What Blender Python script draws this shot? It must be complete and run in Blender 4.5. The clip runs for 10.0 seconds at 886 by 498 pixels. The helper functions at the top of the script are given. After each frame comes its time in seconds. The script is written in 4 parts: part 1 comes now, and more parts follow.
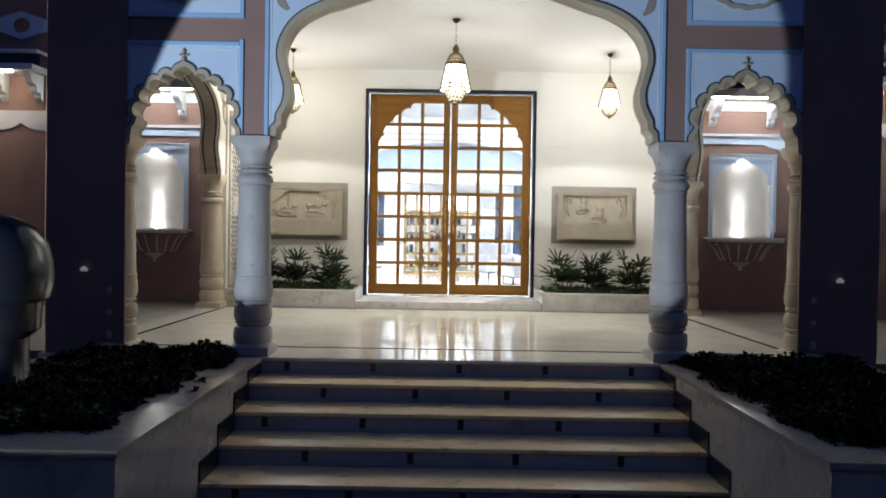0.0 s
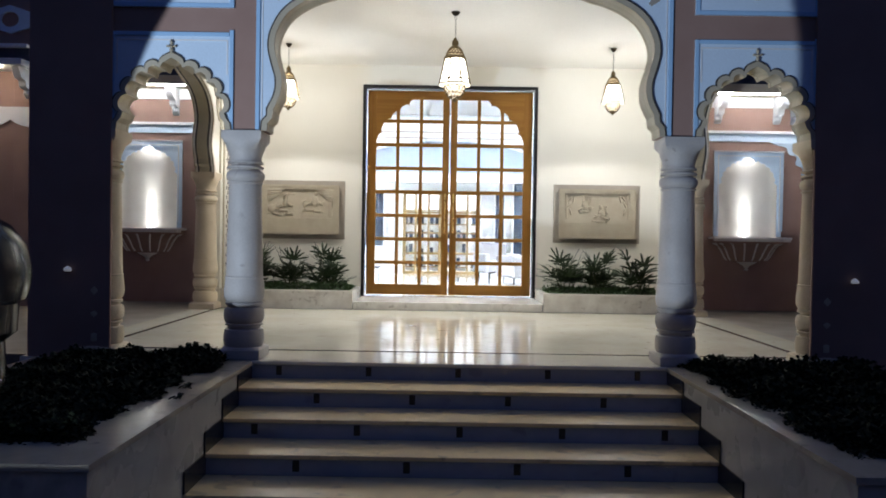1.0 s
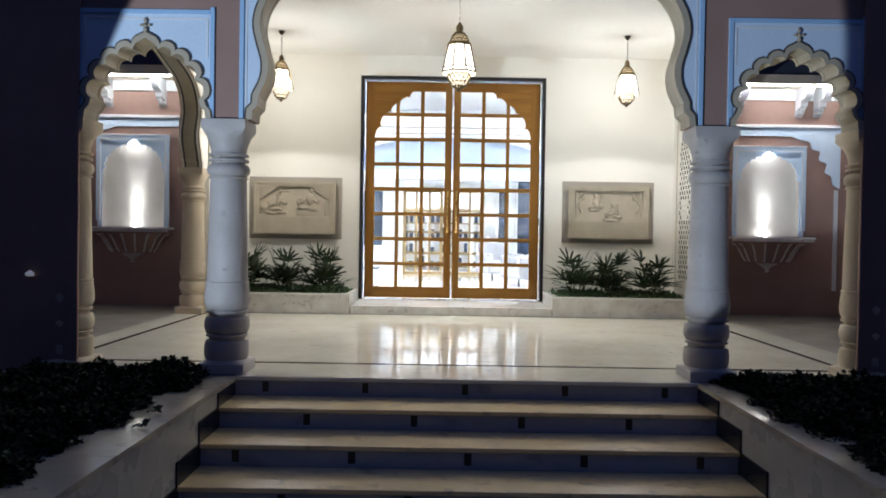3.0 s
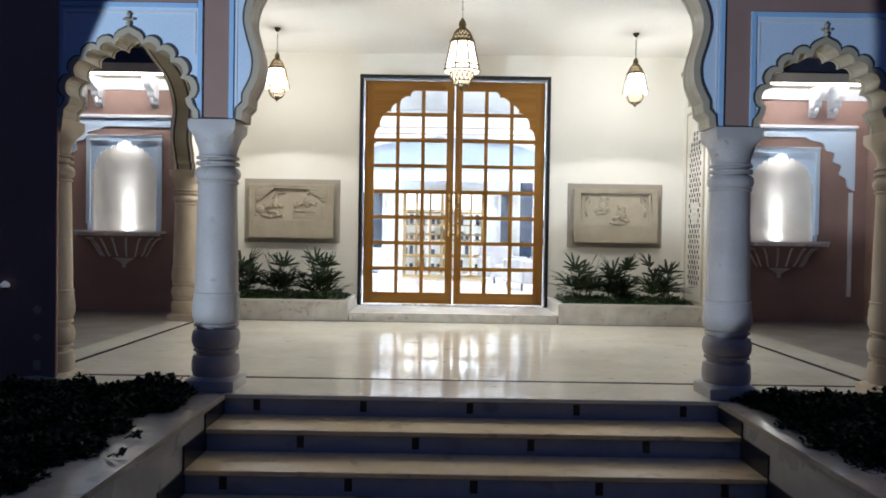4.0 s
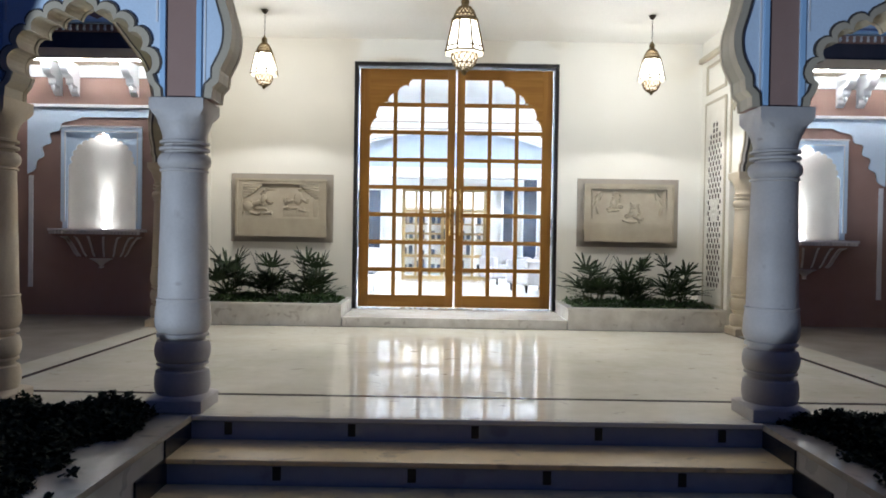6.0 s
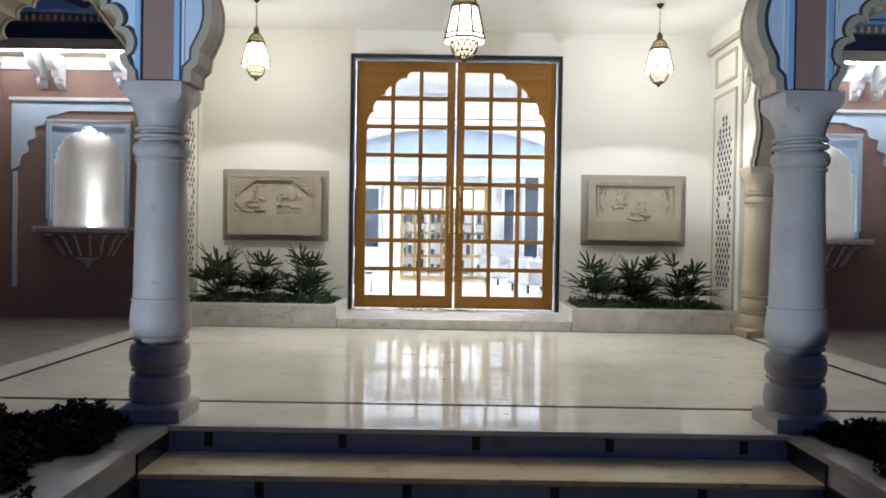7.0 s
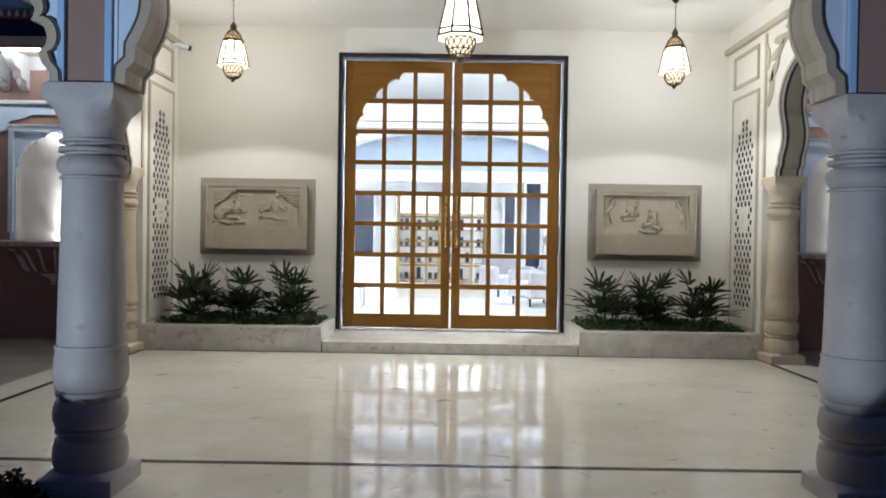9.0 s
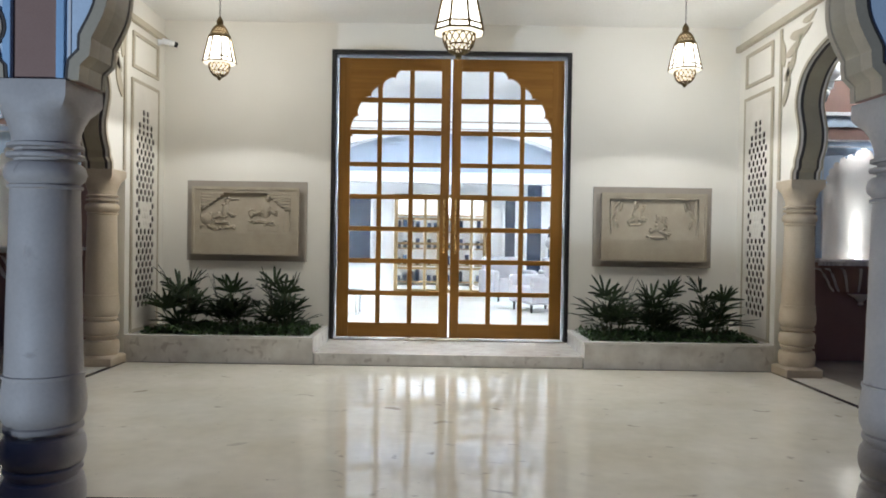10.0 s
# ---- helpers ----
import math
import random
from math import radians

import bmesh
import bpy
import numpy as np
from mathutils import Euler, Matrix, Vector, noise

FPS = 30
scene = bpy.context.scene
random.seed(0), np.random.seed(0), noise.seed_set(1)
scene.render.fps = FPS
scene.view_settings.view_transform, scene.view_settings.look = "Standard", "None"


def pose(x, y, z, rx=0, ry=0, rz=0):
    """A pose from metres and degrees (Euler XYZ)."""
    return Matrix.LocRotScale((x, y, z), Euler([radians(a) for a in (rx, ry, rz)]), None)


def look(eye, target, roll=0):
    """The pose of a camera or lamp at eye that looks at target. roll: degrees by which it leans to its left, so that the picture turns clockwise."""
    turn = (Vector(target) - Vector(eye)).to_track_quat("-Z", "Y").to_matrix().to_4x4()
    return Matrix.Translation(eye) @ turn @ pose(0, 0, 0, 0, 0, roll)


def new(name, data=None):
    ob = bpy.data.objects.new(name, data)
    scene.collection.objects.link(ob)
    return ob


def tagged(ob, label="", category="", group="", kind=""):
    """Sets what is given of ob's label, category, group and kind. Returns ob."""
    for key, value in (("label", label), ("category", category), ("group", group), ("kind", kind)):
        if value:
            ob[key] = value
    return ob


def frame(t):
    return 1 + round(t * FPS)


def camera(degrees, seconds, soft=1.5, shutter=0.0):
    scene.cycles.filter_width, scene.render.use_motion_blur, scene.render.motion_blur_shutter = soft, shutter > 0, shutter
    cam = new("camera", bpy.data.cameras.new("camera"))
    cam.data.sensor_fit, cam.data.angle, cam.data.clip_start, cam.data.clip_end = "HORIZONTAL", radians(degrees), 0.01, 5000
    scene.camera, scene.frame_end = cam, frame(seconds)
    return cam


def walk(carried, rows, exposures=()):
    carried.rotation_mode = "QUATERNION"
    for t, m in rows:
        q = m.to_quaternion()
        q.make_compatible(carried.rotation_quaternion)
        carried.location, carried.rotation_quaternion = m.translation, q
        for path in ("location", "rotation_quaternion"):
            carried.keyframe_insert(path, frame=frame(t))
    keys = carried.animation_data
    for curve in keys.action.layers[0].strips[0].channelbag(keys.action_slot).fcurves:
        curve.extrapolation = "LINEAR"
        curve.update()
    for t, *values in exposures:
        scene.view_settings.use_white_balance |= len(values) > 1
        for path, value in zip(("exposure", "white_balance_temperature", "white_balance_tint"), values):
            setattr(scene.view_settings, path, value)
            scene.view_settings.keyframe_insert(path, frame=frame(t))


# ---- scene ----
cam = camera(61.7, 10.0, soft=1.8)
PATH = [
    (0, (-0.079, 2.203, 1.067), (-0.082, 4.203, 1.039), 0.9),
    (0.5, (-0.07, 2.325, 1.077), (-0.074, 4.325, 1.048), 0.9),
    (1, (-0.062, 2.46, 1.057), (-0.066, 4.46, 1.029), 0.9),
    (1.5, (-0.071, 2.613, 1.062), (-0.075, 4.613, 1.032), 0.9),
    (2, (-0.082, 2.776, 1.065), (-0.087, 4.775, 1.036), 0.9),
    (2.5, (-0.093, 2.938, 1.065), (-0.097, 4.938, 1.034), 0.9),
    (4, (-0.131, 3.463, 1.135), (-0.134, 5.462, 1.103), 0.9),
    (4.5, (-0.139, 3.646, 1.158), (-0.142, 5.646, 1.126), 0.9),
    (5, (-0.135, 3.831, 1.154), (-0.139, 5.831, 1.124), 0.9),
    (5.5, (-0.137, 4.01, 1.138), (-0.141, 6.01, 1.107), 0.9),
    (7, (-0.126, 4.532, 1.081), (-0.13, 6.532, 1.052), 0.9),
    (7.5, (-0.119, 4.722, 1.098), (-0.122, 6.722, 1.071), 0.9),
    (8, (-0.102, 4.903, 1.133), (-0.106, 6.902, 1.105), 0.9),
    (8.5, (-0.078, 5.089, 1.179), (-0.084, 7.089, 1.151), 0.8),
    (9, (-0.072, 5.279, 1.242), (-0.077, 7.279, 1.216), 0.9),
    (9.5, (-0.071, 5.463, 1.279), (-0.075, 7.463, 1.251), 0.9),
    (10, (-0.057, 5.68, 1.316), (-0.061, 7.679, 1.288), 0.9),
]
walk(cam, [(t, look(eye, target, roll)) for t, eye, target, roll in PATH], exposures=[(0, 0.0, 6330, 10), (4, -0.01, 6230, 10), (5.5, -0.06, 6200, 10), (7, -0.10, 6180, 10), (8.5, -0.27, 6180, 10), (10, -0.47, 6180, 10)])

from mathutils import geometry

# ---- world and large lights ----
world = bpy.data.worlds.new("night_sky")
scene.world = world
world.use_nodes = True
world.node_tree.nodes["Background"].inputs[0].default_value = (0.15, 0.27, 0.80, 1)
world.node_tree.nodes["Background"].inputs[1].default_value = 0.18


def lamp(name, kind, m, power, color, size=0.1, angle=None, blend=0.2):
    data = bpy.data.lights.new(name, kind)
    data.energy, data.color = power, color
    if kind == "AREA":
        data.size = size
    else:
        data.shadow_soft_size = size
    if angle:
        data.spot_size, data.spot_blend = radians(angle), blend
    ob = new(name, data)
    ob.matrix_world = m
    return ob


XC = 0.08  # centre line of the front arcade
WARM, COOL = (1.0, 0.985, 0.965), (0.70, 0.83, 1.0)
FLOOD = (-4.8, 1.5, -0.60)  # ground floodlight behind an added low light-blocking kerb, aimed up at the arcade
lamp("flood_lamp", "SPOT", look(FLOOD, (-0.44, 8.8, 1.82)), 2250, COOL, 0.03, 30.6, 0.03)

# ---- materials ----
MATS = {}


def mat(name, c1, c2=None, scale=4.0, rough=0.6, bump=0.0, fine=60.0, metal=0.0, emit=0.0, spec=0.5, spots=None):
    """Two scales of noise mixed into a base colour, with fine relief."""
    m = bpy.data.materials.new(name)
    m.use_nodes = True
    n, l = m.node_tree.nodes, m.node_tree.links
    b = n["Principled BSDF"]
    b.inputs["Roughness"].default_value = rough
    b.inputs["Metallic"].default_value = metal
    b.inputs["Specular IOR Level"].default_value = spec
    b.inputs["Base Color"].default_value = (*c1, 1)
    if emit:
        b.inputs["Emission Color"].default_value = (*c1, 1)
        b.inputs["Emission Strength"].default_value = emit
    if c2:
        pos = n.new("ShaderNodeNewGeometry")
        big, small = n.new("ShaderNodeTexNoise"), n.new("ShaderNodeTexNoise")
        big.inputs["Scale"].default_value, big.inputs["Detail"].default_value = scale, 6
        small.inputs["Scale"].default_value, small.inputs["Detail"].default_value = fine, 3
        l.new(pos.outputs["Position"], big.inputs["Vector"])
        l.new(pos.outputs["Position"], small.inputs["Vector"])
        ramp = n.new("ShaderNodeMapRange")
        ramp.inputs["From Min"].default_value, ramp.inputs["From Max"].default_value = 0.25, 0.78
        l.new(big.outputs["Fac"], ramp.inputs["Value"])
        mix = n.new("ShaderNodeMix")
        mix.data_type = "RGBA"
        mix.inputs["A"].default_value, mix.inputs["B"].default_value = (*c1, 1), (*c2, 1)
        l.new(ramp.outputs["Result"], mix.inputs["Factor"])
        last = mix
        grain = n.new("ShaderNodeMapRange")
        grain.inputs["To Min"].default_value, grain.inputs["To Max"].default_value = 0.9, 1.08
        l.new(small.outputs["Fac"], grain.inputs["Value"])
        mul = n.new("ShaderNodeVectorMath")
        mul.operation = "SCALE"
        l.new(mix.outputs["Result"], mul.inputs[0])
        l.new(grain.outputs["Result"], mul.inputs["Scale"])
        out = mul.outputs["Vector"]
        if spots:
            sp = n.new("ShaderNodeTexNoise")
            sp.inputs["Scale"].default_value, sp.inputs["Detail"].default_value = spots[1], 5
            sp.inputs["Distortion"].default_value = 0.6
            stretch = n.new("ShaderNodeVectorMath")
            stretch.operation = "MULTIPLY"
            stretch.inputs[1].default_value = (1.0, 1.25, 1.0)
            l.new(pos.outputs["Position"], stretch.inputs[0])
            l.new(stretch.outputs["Vector"], sp.inputs["Vector"])
            lim = n.new("ShaderNodeMapRange")
            lim.inputs["From Min"].default_value, lim.inputs["From Max"].default_value = spots[2], spots[2] + 0.09
            l.new(sp.outputs["Fac"], lim.inputs["Value"])
            mix2 = n.new("ShaderNodeMix")
            mix2.data_type = "RGBA"
            mix2.inputs["B"].default_value = (*spots[0], 1)
            l.new(lim.outputs["Result"], mix2.inputs["Factor"])
            l.new(out, mix2.inputs["A"])
            out = mix2.outputs["Result"]
        l.new(out, b.inputs["Base Color"])
        rr = n.new("ShaderNodeMapRange")
        rr.inputs["To Min"].default_value, rr.inputs["To Max"].default_value = rough * 0.8, min(1, rough * 1.2)
        l.new(big.outputs["Fac"], rr.inputs["Value"])
        l.new(rr.outputs["Result"], b.inputs["Roughness"])
        if bump:
            bp = n.new("ShaderNodeBump")
            bp.inputs["Strength"].default_value, bp.inputs["Distance"].default_value = bump, 0.01
            l.new(small.outputs["Fac"], bp.inputs["Height"])
            l.new(bp.outputs["Normal"], b.inputs["Normal"])
    MATS[name] = m
    return m


def wood_mat(name, c1, c2, rough, along):
    """Timber with grain drawn out along one axis."""
    m = mat(name, c1, c2, 1.0, rough, spec=0.25)
    n, l = m.node_tree.nodes, m.node_tree.links
    geo = next(x for x in n if x.type == "NEW_GEOMETRY")
    sc = n.new("ShaderNodeVectorMath")
    sc.operation = "MULTIPLY"
    sc.inputs[1].default_value = along
    l.new(geo.outputs["Position"], sc.inputs[0])
    for x in n:
        if x.type == "TEX_NOISE":
            l.new(sc.outputs["Vector"], x.inputs["Vector"])
            x.inputs["Distortion"].default_value = 0.8
            if x.inputs["Scale"].default_value > 20:
                x.inputs["Scale"].default_value = 6
    return m


MARBLE = mat("polished_marble", (0.85, 0.81, 0.695), (0.72, 0.67, 0.525), 1.9, 0.062, fine=9, spots=((0.40, 0.36, 0.29), 5.5, 0.655))
STEP = mat("step_marble", (0.88, 0.69, 0.39), (0.68, 0.50, 0.26), 2.6, 0.3, fine=14, spots=((0.52, 0.39, 0.22), 6.0, 0.59))
# riser colour darkened and blued to hold the dim sky-lit shade under the treads
RISER = mat("sky_shaded_riser_stone", (0.34, 0.37, 0.44), (0.26, 0.29, 0.36), 2.2, 0.35, fine=14, spots=((0.22, 0.24, 0.30), 4.0, 0.60))
CHEEK = mat("cheek_marble", (0.50, 0.485, 0.445), (0.37, 0.355, 0.32), 3.0, 0.28, fine=14, spots=((0.33, 0.31, 0.28), 3.5, 0.60))
COPING = mat("coping_marble", (0.47, 0.42, 0.34), (0.35, 0.31, 0.245), 4.0, 0.09, fine=14, spots=((0.28, 0.25, 0.21), 5.0, 0.60))
PLANTER = mat("planter_marble", (0.80, 0.78, 0.72), (0.58, 0.54, 0.48), 6.0, 0.22, fine=18, spots=((0.50, 0.46, 0.41), 9.0, 0.60))
PALE = mat("pale_marble_edge", (0.80, 0.78, 0.73), (0.72, 0.69, 0.63), 5.0, 0.18, fine=18)
BLACK_STONE = mat("black_granite", (0.018, 0.017, 0.017), (0.03, 0.028, 0.026), 20, 0.2)
CREAM = mat("cream_plaster", (0.785, 0.755, 0.675), (0.755, 0.72, 0.635), 1.2, 0.75, bump=0.04, fine=120)
CEIL = mat("white_ceiling", (0.82, 0.80, 0.75), (0.80, 0.78, 0.72), 1.0, 0.8)
PINK = mat("terracotta_plaster", (0.335, 0.215, 0.175), (0.285, 0.175, 0.14), 2.5, 0.8, bump=0.12, fine=90)
BLUE = mat("pale_blue_plaster", (0.62, 0.74, 0.86), (0.56, 0.69, 0.82), 2.0, 0.7, bump=0.08, fine=80)
BLUE2 = mat("blue_moulding", (0.36, 0.56, 0.78), (0.31, 0.50, 0.72), 3.0, 0.6, bump=0.05, fine=80)
WHITE = mat("white_moulding", (0.76, 0.77, 0.78), (0.68, 0.69, 0.70), 4.0, 0.65, bump=0.05, fine=80)
STONE = mat("whitewashed_stone", (0.48, 0.455, 0.43), (0.38, 0.35, 0.325), 3.5, 0.6, bump=0.15, fine=55, spots=((0.29, 0.26, 0.24), 7.0, 0.665))
SAND = mat("sandstone", (0.58, 0.485, 0.355), (0.48, 0.395, 0.275), 4.0, 0.7, bump=0.15, fine=60)
ARCHT = mat("arch_stone", (0.49, 0.425, 0.315), (0.39, 0.335, 0.24), 3.0, 0.6, bump=0.1, fine=60)
TAUPE = mat("taupe_paint", (0.37, 0.33, 0.28), (0.34, 0.30, 0.25), 4.0, 0.7)
RELIEF = mat("carved_limestone", (0.44, 0.385, 0.29), (0.375, 0.32, 0.235), 6.0, 0.75, bump=0.2, fine=70)
LATTICE = mat("cream_lattice_stone", (0.76, 0.72, 0.64), (0.69, 0.645, 0.56), 5.0, 0.7, bump=0.05, fine=80)
# dark brown that paints the shade seen through the lattice holes
SHADE = mat("lattice_hole_shade", (0.045, 0.035, 0.028), (0.03, 0.024, 0.02), 6, 0.9, spec=0.0)
ARCHG = mat("golden_soffit_stone", (0.40, 0.35, 0.25), (0.32, 0.275, 0.19), 3.0, 0.5, bump=0.1, fine=60)
EDGING = mat("dark_arch_edging", (0.07, 0.06, 0.055), (0.05, 0.045, 0.04), 6, 0.6)
BEIGE = mat("beige_moulding", (0.50, 0.445, 0.335), (0.44, 0.39, 0.29), 4.0, 0.7)
WOOD_V = wood_mat("door_teak_upright", (0.30, 0.140, 0.026), (0.21, 0.090, 0.014), 0.42, (14, 14, 0.9))
WOOD_H = wood_mat("door_teak_rail", (0.31, 0.146, 0.028), (0.22, 0.094, 0.015), 0.42, (0.9, 14, 14))
BLACK = mat("black_metal", (0.012, 0.011, 0.011), None, rough=0.4)
DARKM = mat("dark_bronze", (0.035, 0.026, 0.016), (0.06, 0.045, 0.025), 20, 0.35, metal=0.7)
BRASS = mat("brass", (0.62, 0.40, 0.14), (0.5, 0.31, 0.10), 20, 0.28, metal=1.0)
ABRASS = mat("antique_brass", (0.19, 0.135, 0.06), (0.12, 0.085, 0.04), 30, 0.4, metal=0.8)
CORBEL = mat("pinkish_corbel_stone", (0.76, 0.71, 0.68), (0.66, 0.61, 0.58), 5.0, 0.75, bump=0.1, fine=70)
SLATE = mat("slate_blue_roof", (0.05, 0.055, 0.075), (0.035, 0.04, 0.06), 5, 0.6)
WINGF = mat("grey_paving", (0.17, 0.145, 0.115), (0.125, 0.105, 0.085), 2.5, 0.5, fine=30)
GROUND = mat("grey_cobble_ground", (0.10, 0.095, 0.09), (0.07, 0.066, 0.062), 3, 0.6, bump=0.3, fine=30)
LEAF = mat("palm_leaf", (0.034, 0.056, 0.020), (0.018, 0.032, 0.012), 9, 0.5, fine=60, spec=0.3)
LEAF2 = mat("groundcover_leaf", (0.06, 0.12, 0.03), (0.035, 0.075, 0.02), 12, 0.5, fine=60)
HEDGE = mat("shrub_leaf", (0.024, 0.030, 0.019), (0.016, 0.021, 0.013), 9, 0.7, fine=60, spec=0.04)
SOIL = mat("planter_soil", (0.03, 0.022, 0.016), (0.02, 0.015, 0.011), 12, 0.9, bump=0.5, fine=60)
STEM = mat("cane_stem", (0.09, 0.10, 0.045), (0.07, 0.07, 0.035), 20, 0.6)
NICHE = mat("niche_plaster", (0.66, 0.635, 0.57), (0.58, 0.55, 0.48), 3.0, 0.7, bump=0.1, fine=60)
LANTERN = mat("lantern_glass", (1.0, 0.95, 0.84), None, rough=0.5, emit=7.0)
WLAMP = mat("faint_lamp_glass", (0.8, 0.8, 0.85), None, rough=0.4, emit=0.15)
LED3 = mat("niche_led_strip", (0.94, 0.97, 1.0), None, rough=0.5, emit=58.0)
LED = mat("led_strip", (0.92, 0.96, 1.0), None, rough=0.5, emit=58.0)
PLAIN = mat("lobby_white", (0.82, 0.83, 0.84), (0.76, 0.77, 0.79), 1.5, 0.5)
LOBBYF = mat("lobby_marble", (0.80, 0.79, 0.76), (0.72, 0.70, 0.66), 1.5, 0.08, fine=12)
DOWN = mat("lobby_light_panel", (0.87, 0.94, 1.0), None, rough=0.5, emit=160.0)
LBLUE = mat("lobby_blue_paint", (0.40, 0.46, 0.56), (0.35, 0.42, 0.53), 2, 0.6)
NAVY = mat("dark_window_glass", (0.03, 0.045, 0.075), (0.02, 0.03, 0.05), 2, 0.08)
LWOOD = mat("lobby_wood", (0.29, 0.20, 0.085), (0.23, 0.155, 0.06), 5, 0.4)
LFAB = mat("sofa_fabric", (0.42, 0.41, 0.42), (0.32, 0.31, 0.33), 8, 0.85, bump=0.2, fine=120)
VEHICLE = mat("dark_vehicle_gloss", (0.018, 0.02, 0.026), (0.026, 0.026, 0.03), 5, 0.2)
GLASS = mat("door_glass", (1, 1, 1), None, rough=0.0)
_b = GLASS.node_tree.nodes["Principled BSDF"]
_b.inputs["Transmission Weight"].default_value = 1.0
_b.inputs["IOR"].default_value = 1.45

# ---- mesh helpers ----


def part(name, bm, material, parent=None, label="", smooth=False):
    me = bpy.data.meshes.new(name)
    bmesh.ops.recalc_face_normals(bm, faces=bm.faces)
    bm.to_mesh(me)
    bm.free()
    me.materials.append(material)
    if smooth:
        for p in me.polygons:
            p.use_smooth = True
        me.set_sharp_from_angle(angle=radians(38))
    ob = new(name, me)
    if parent:
        ob.parent = parent
        ob.matrix_parent_inverse = parent.matrix_world.inverted()
    if label:
        ob["label"] = label
    return ob


def thing(name, at, label, category, group="", kind=""):
    ob = new(name)
    ob.empty_display_size = 0.1
    ob.matrix_world = pose(*at)
    bpy.context.view_layer.update()
    return tagged(ob, label, category, group, kind)


def structure(ob, label="", category=""):
    return tagged(ob, label, category, "", "structure")


def box(x0, x1, y0, y1, z0, z1, bevel=0.0, bm=None):
    own = bmesh.new()
    bmesh.ops.create_cube(own, size=1, matrix=Matrix.LocRotScale(((x0 + x1) / 2, (y0 + y1) / 2, (z0 + z1) / 2), None, (abs(x1 - x0), abs(y1 - y0), abs(z1 - z0))))
    if bevel:
        bmesh.ops.bevel(own, geom=own.edges[:], offset=bevel, segments=2, affect="EDGES", profile=0.5)
    return merge(bm, own)


def merge(bm, own):
    if bm is None:
        return own
    me = bpy.data.meshes.new("tmp")
    own.to_mesh(me)
    own.free()
    bm.from_mesh(me)
    bpy.data.meshes.remove(me)
    return bm


def prism(outer, holes, a, b, axis="y", bm=None):
    """A plate with an outline and holes, given in the plane across the axis, from a to b along it."""
    bm = bm or bmesh.new()
    put = {"y": lambda u, v, d: (u, d, v), "x": lambda u, v, d: (d, u, v), "z": lambda u, v, d: (u, v, d)}[axis]
    loops = [outer, *holes]
    flat = [p for loop in loops for p in loop]
    va = [bm.verts.new(put(u, v, a)) for u, v in flat]
    vb = [bm.verts.new(put(u, v, b)) for u, v in flat]
    for tri in geometry.tessellate_polygon([[Vector((u, v, 0)) for u, v in loop] for loop in loops]):
        for vs in (va, vb):
            try:
                bm.faces.new([vs[i] for i in tri])
            except ValueError:
                pass
    k = 0
    for loop in loops:
        n = len(loop)
        for i in range(n):
            i0, i1 = k + i, k + (i + 1) % n
            bm.faces.new((va[i0], va[i1], vb[i1], vb[i0]))
        k += n
    return bm


def lathe(profile, at=(0, 0, 0), segments=32, bm=None, flat=False):
    bm = bm or bmesh.new()
    rings = []
    for r, z in profile:
        rings.append([bm.verts.new((at[0] + r * math.cos(2 * math.pi * (k + 0.5 * flat) / segments), at[1] + r * math.sin(2 * math.pi * (k + 0.5 * flat) / segments), at[2] + z)) for k in range(segments)])
    for r0, r1 in zip(rings, rings[1:]):
        for k in range(segments):
            j = (k + 1) % segments
            bm.faces.new((r0[k], r0[j], r1[j], r1[k]))
    for ring in (rings[0], rings[-1]):
        bm.faces.new(ring)
    return bm


def tube(points, r0, r1=None, bm=None, n=8):
    bm = bm or bmesh.new()
    r1 = r0 if r1 is None else r1
    pts = [Vector(p) for p in points]
    rings = []
    for i, p in enumerate(pts):
        d = (pts[min(i + 1, len(pts) - 1)] - pts[max(i - 1, 0)]).normalized()
        a = d.orthogonal().normalized()
        c = d.cross(a)
        r = r0 + (r1 - r0) * i / (len(pts) - 1)
        rings.append([bm.verts.new(p + r * (math.cos(2 * math.pi * k / n) * a + math.sin(2 * math.pi * k / n) * c)) for k in range(n)])
    for q0, q1 in zip(rings, rings[1:]):
        for k in range(n):
            bm.faces.new((q0[k], q0[(k + 1) % n], q1[(k + 1) % n], q1[k]))
    bm.faces.new(rings[0]), bm.faces.new(rings[-1])
    return bm


def blob(at, scale, bm=None, turn=(0, 0, 0), sub=2):
    own = bmesh.new()
    bmesh.ops.create_icosphere(own, subdivisions=sub, radius=1, matrix=pose(*at, *turn) @ Matrix.Diagonal((*scale, 1)))
    return merge(bm, own)


def smooth_path(pts, steps=5):
    """Catmull-Rom through the points."""
    out = []
    for i in range(len(pts) - 1):
        p = [Vector(pts[max(0, min(len(pts) - 1, i + k))]) for k in (-1, 0, 1, 2)]
        for s in range(steps):
            t = s / steps
            q = 0.5 * (2 * p[1] + (p[2] - p[0]) * t + (2 * p[0] - 5 * p[1] + 4 * p[2] - p[3]) * t * t + (3 * p[1] - p[0] - 3 * p[2] + p[3]) * t ** 3)
            out.append((q.x, q.y))
    out.append(tuple(pts[-1]))
    return out


def both(half):
    """A closed-at-the-top opening from the half line that runs from its foot to its top, at x >= 0."""
    return half + [(-x, z) for x, z in half[-2::-1]]


def offset(path, d):
    """The open line moved sideways by d (to its right hand)."""
    out = []
    for i, p in enumerate(path):
        a, b = Vector(path[max(i - 1, 0)]), Vector(path[min(i + 1, len(path) - 1)])
        t = (b - a).normalized()
        out.append((p[0] + t.y * d, p[1] - t.x * d))
    return out


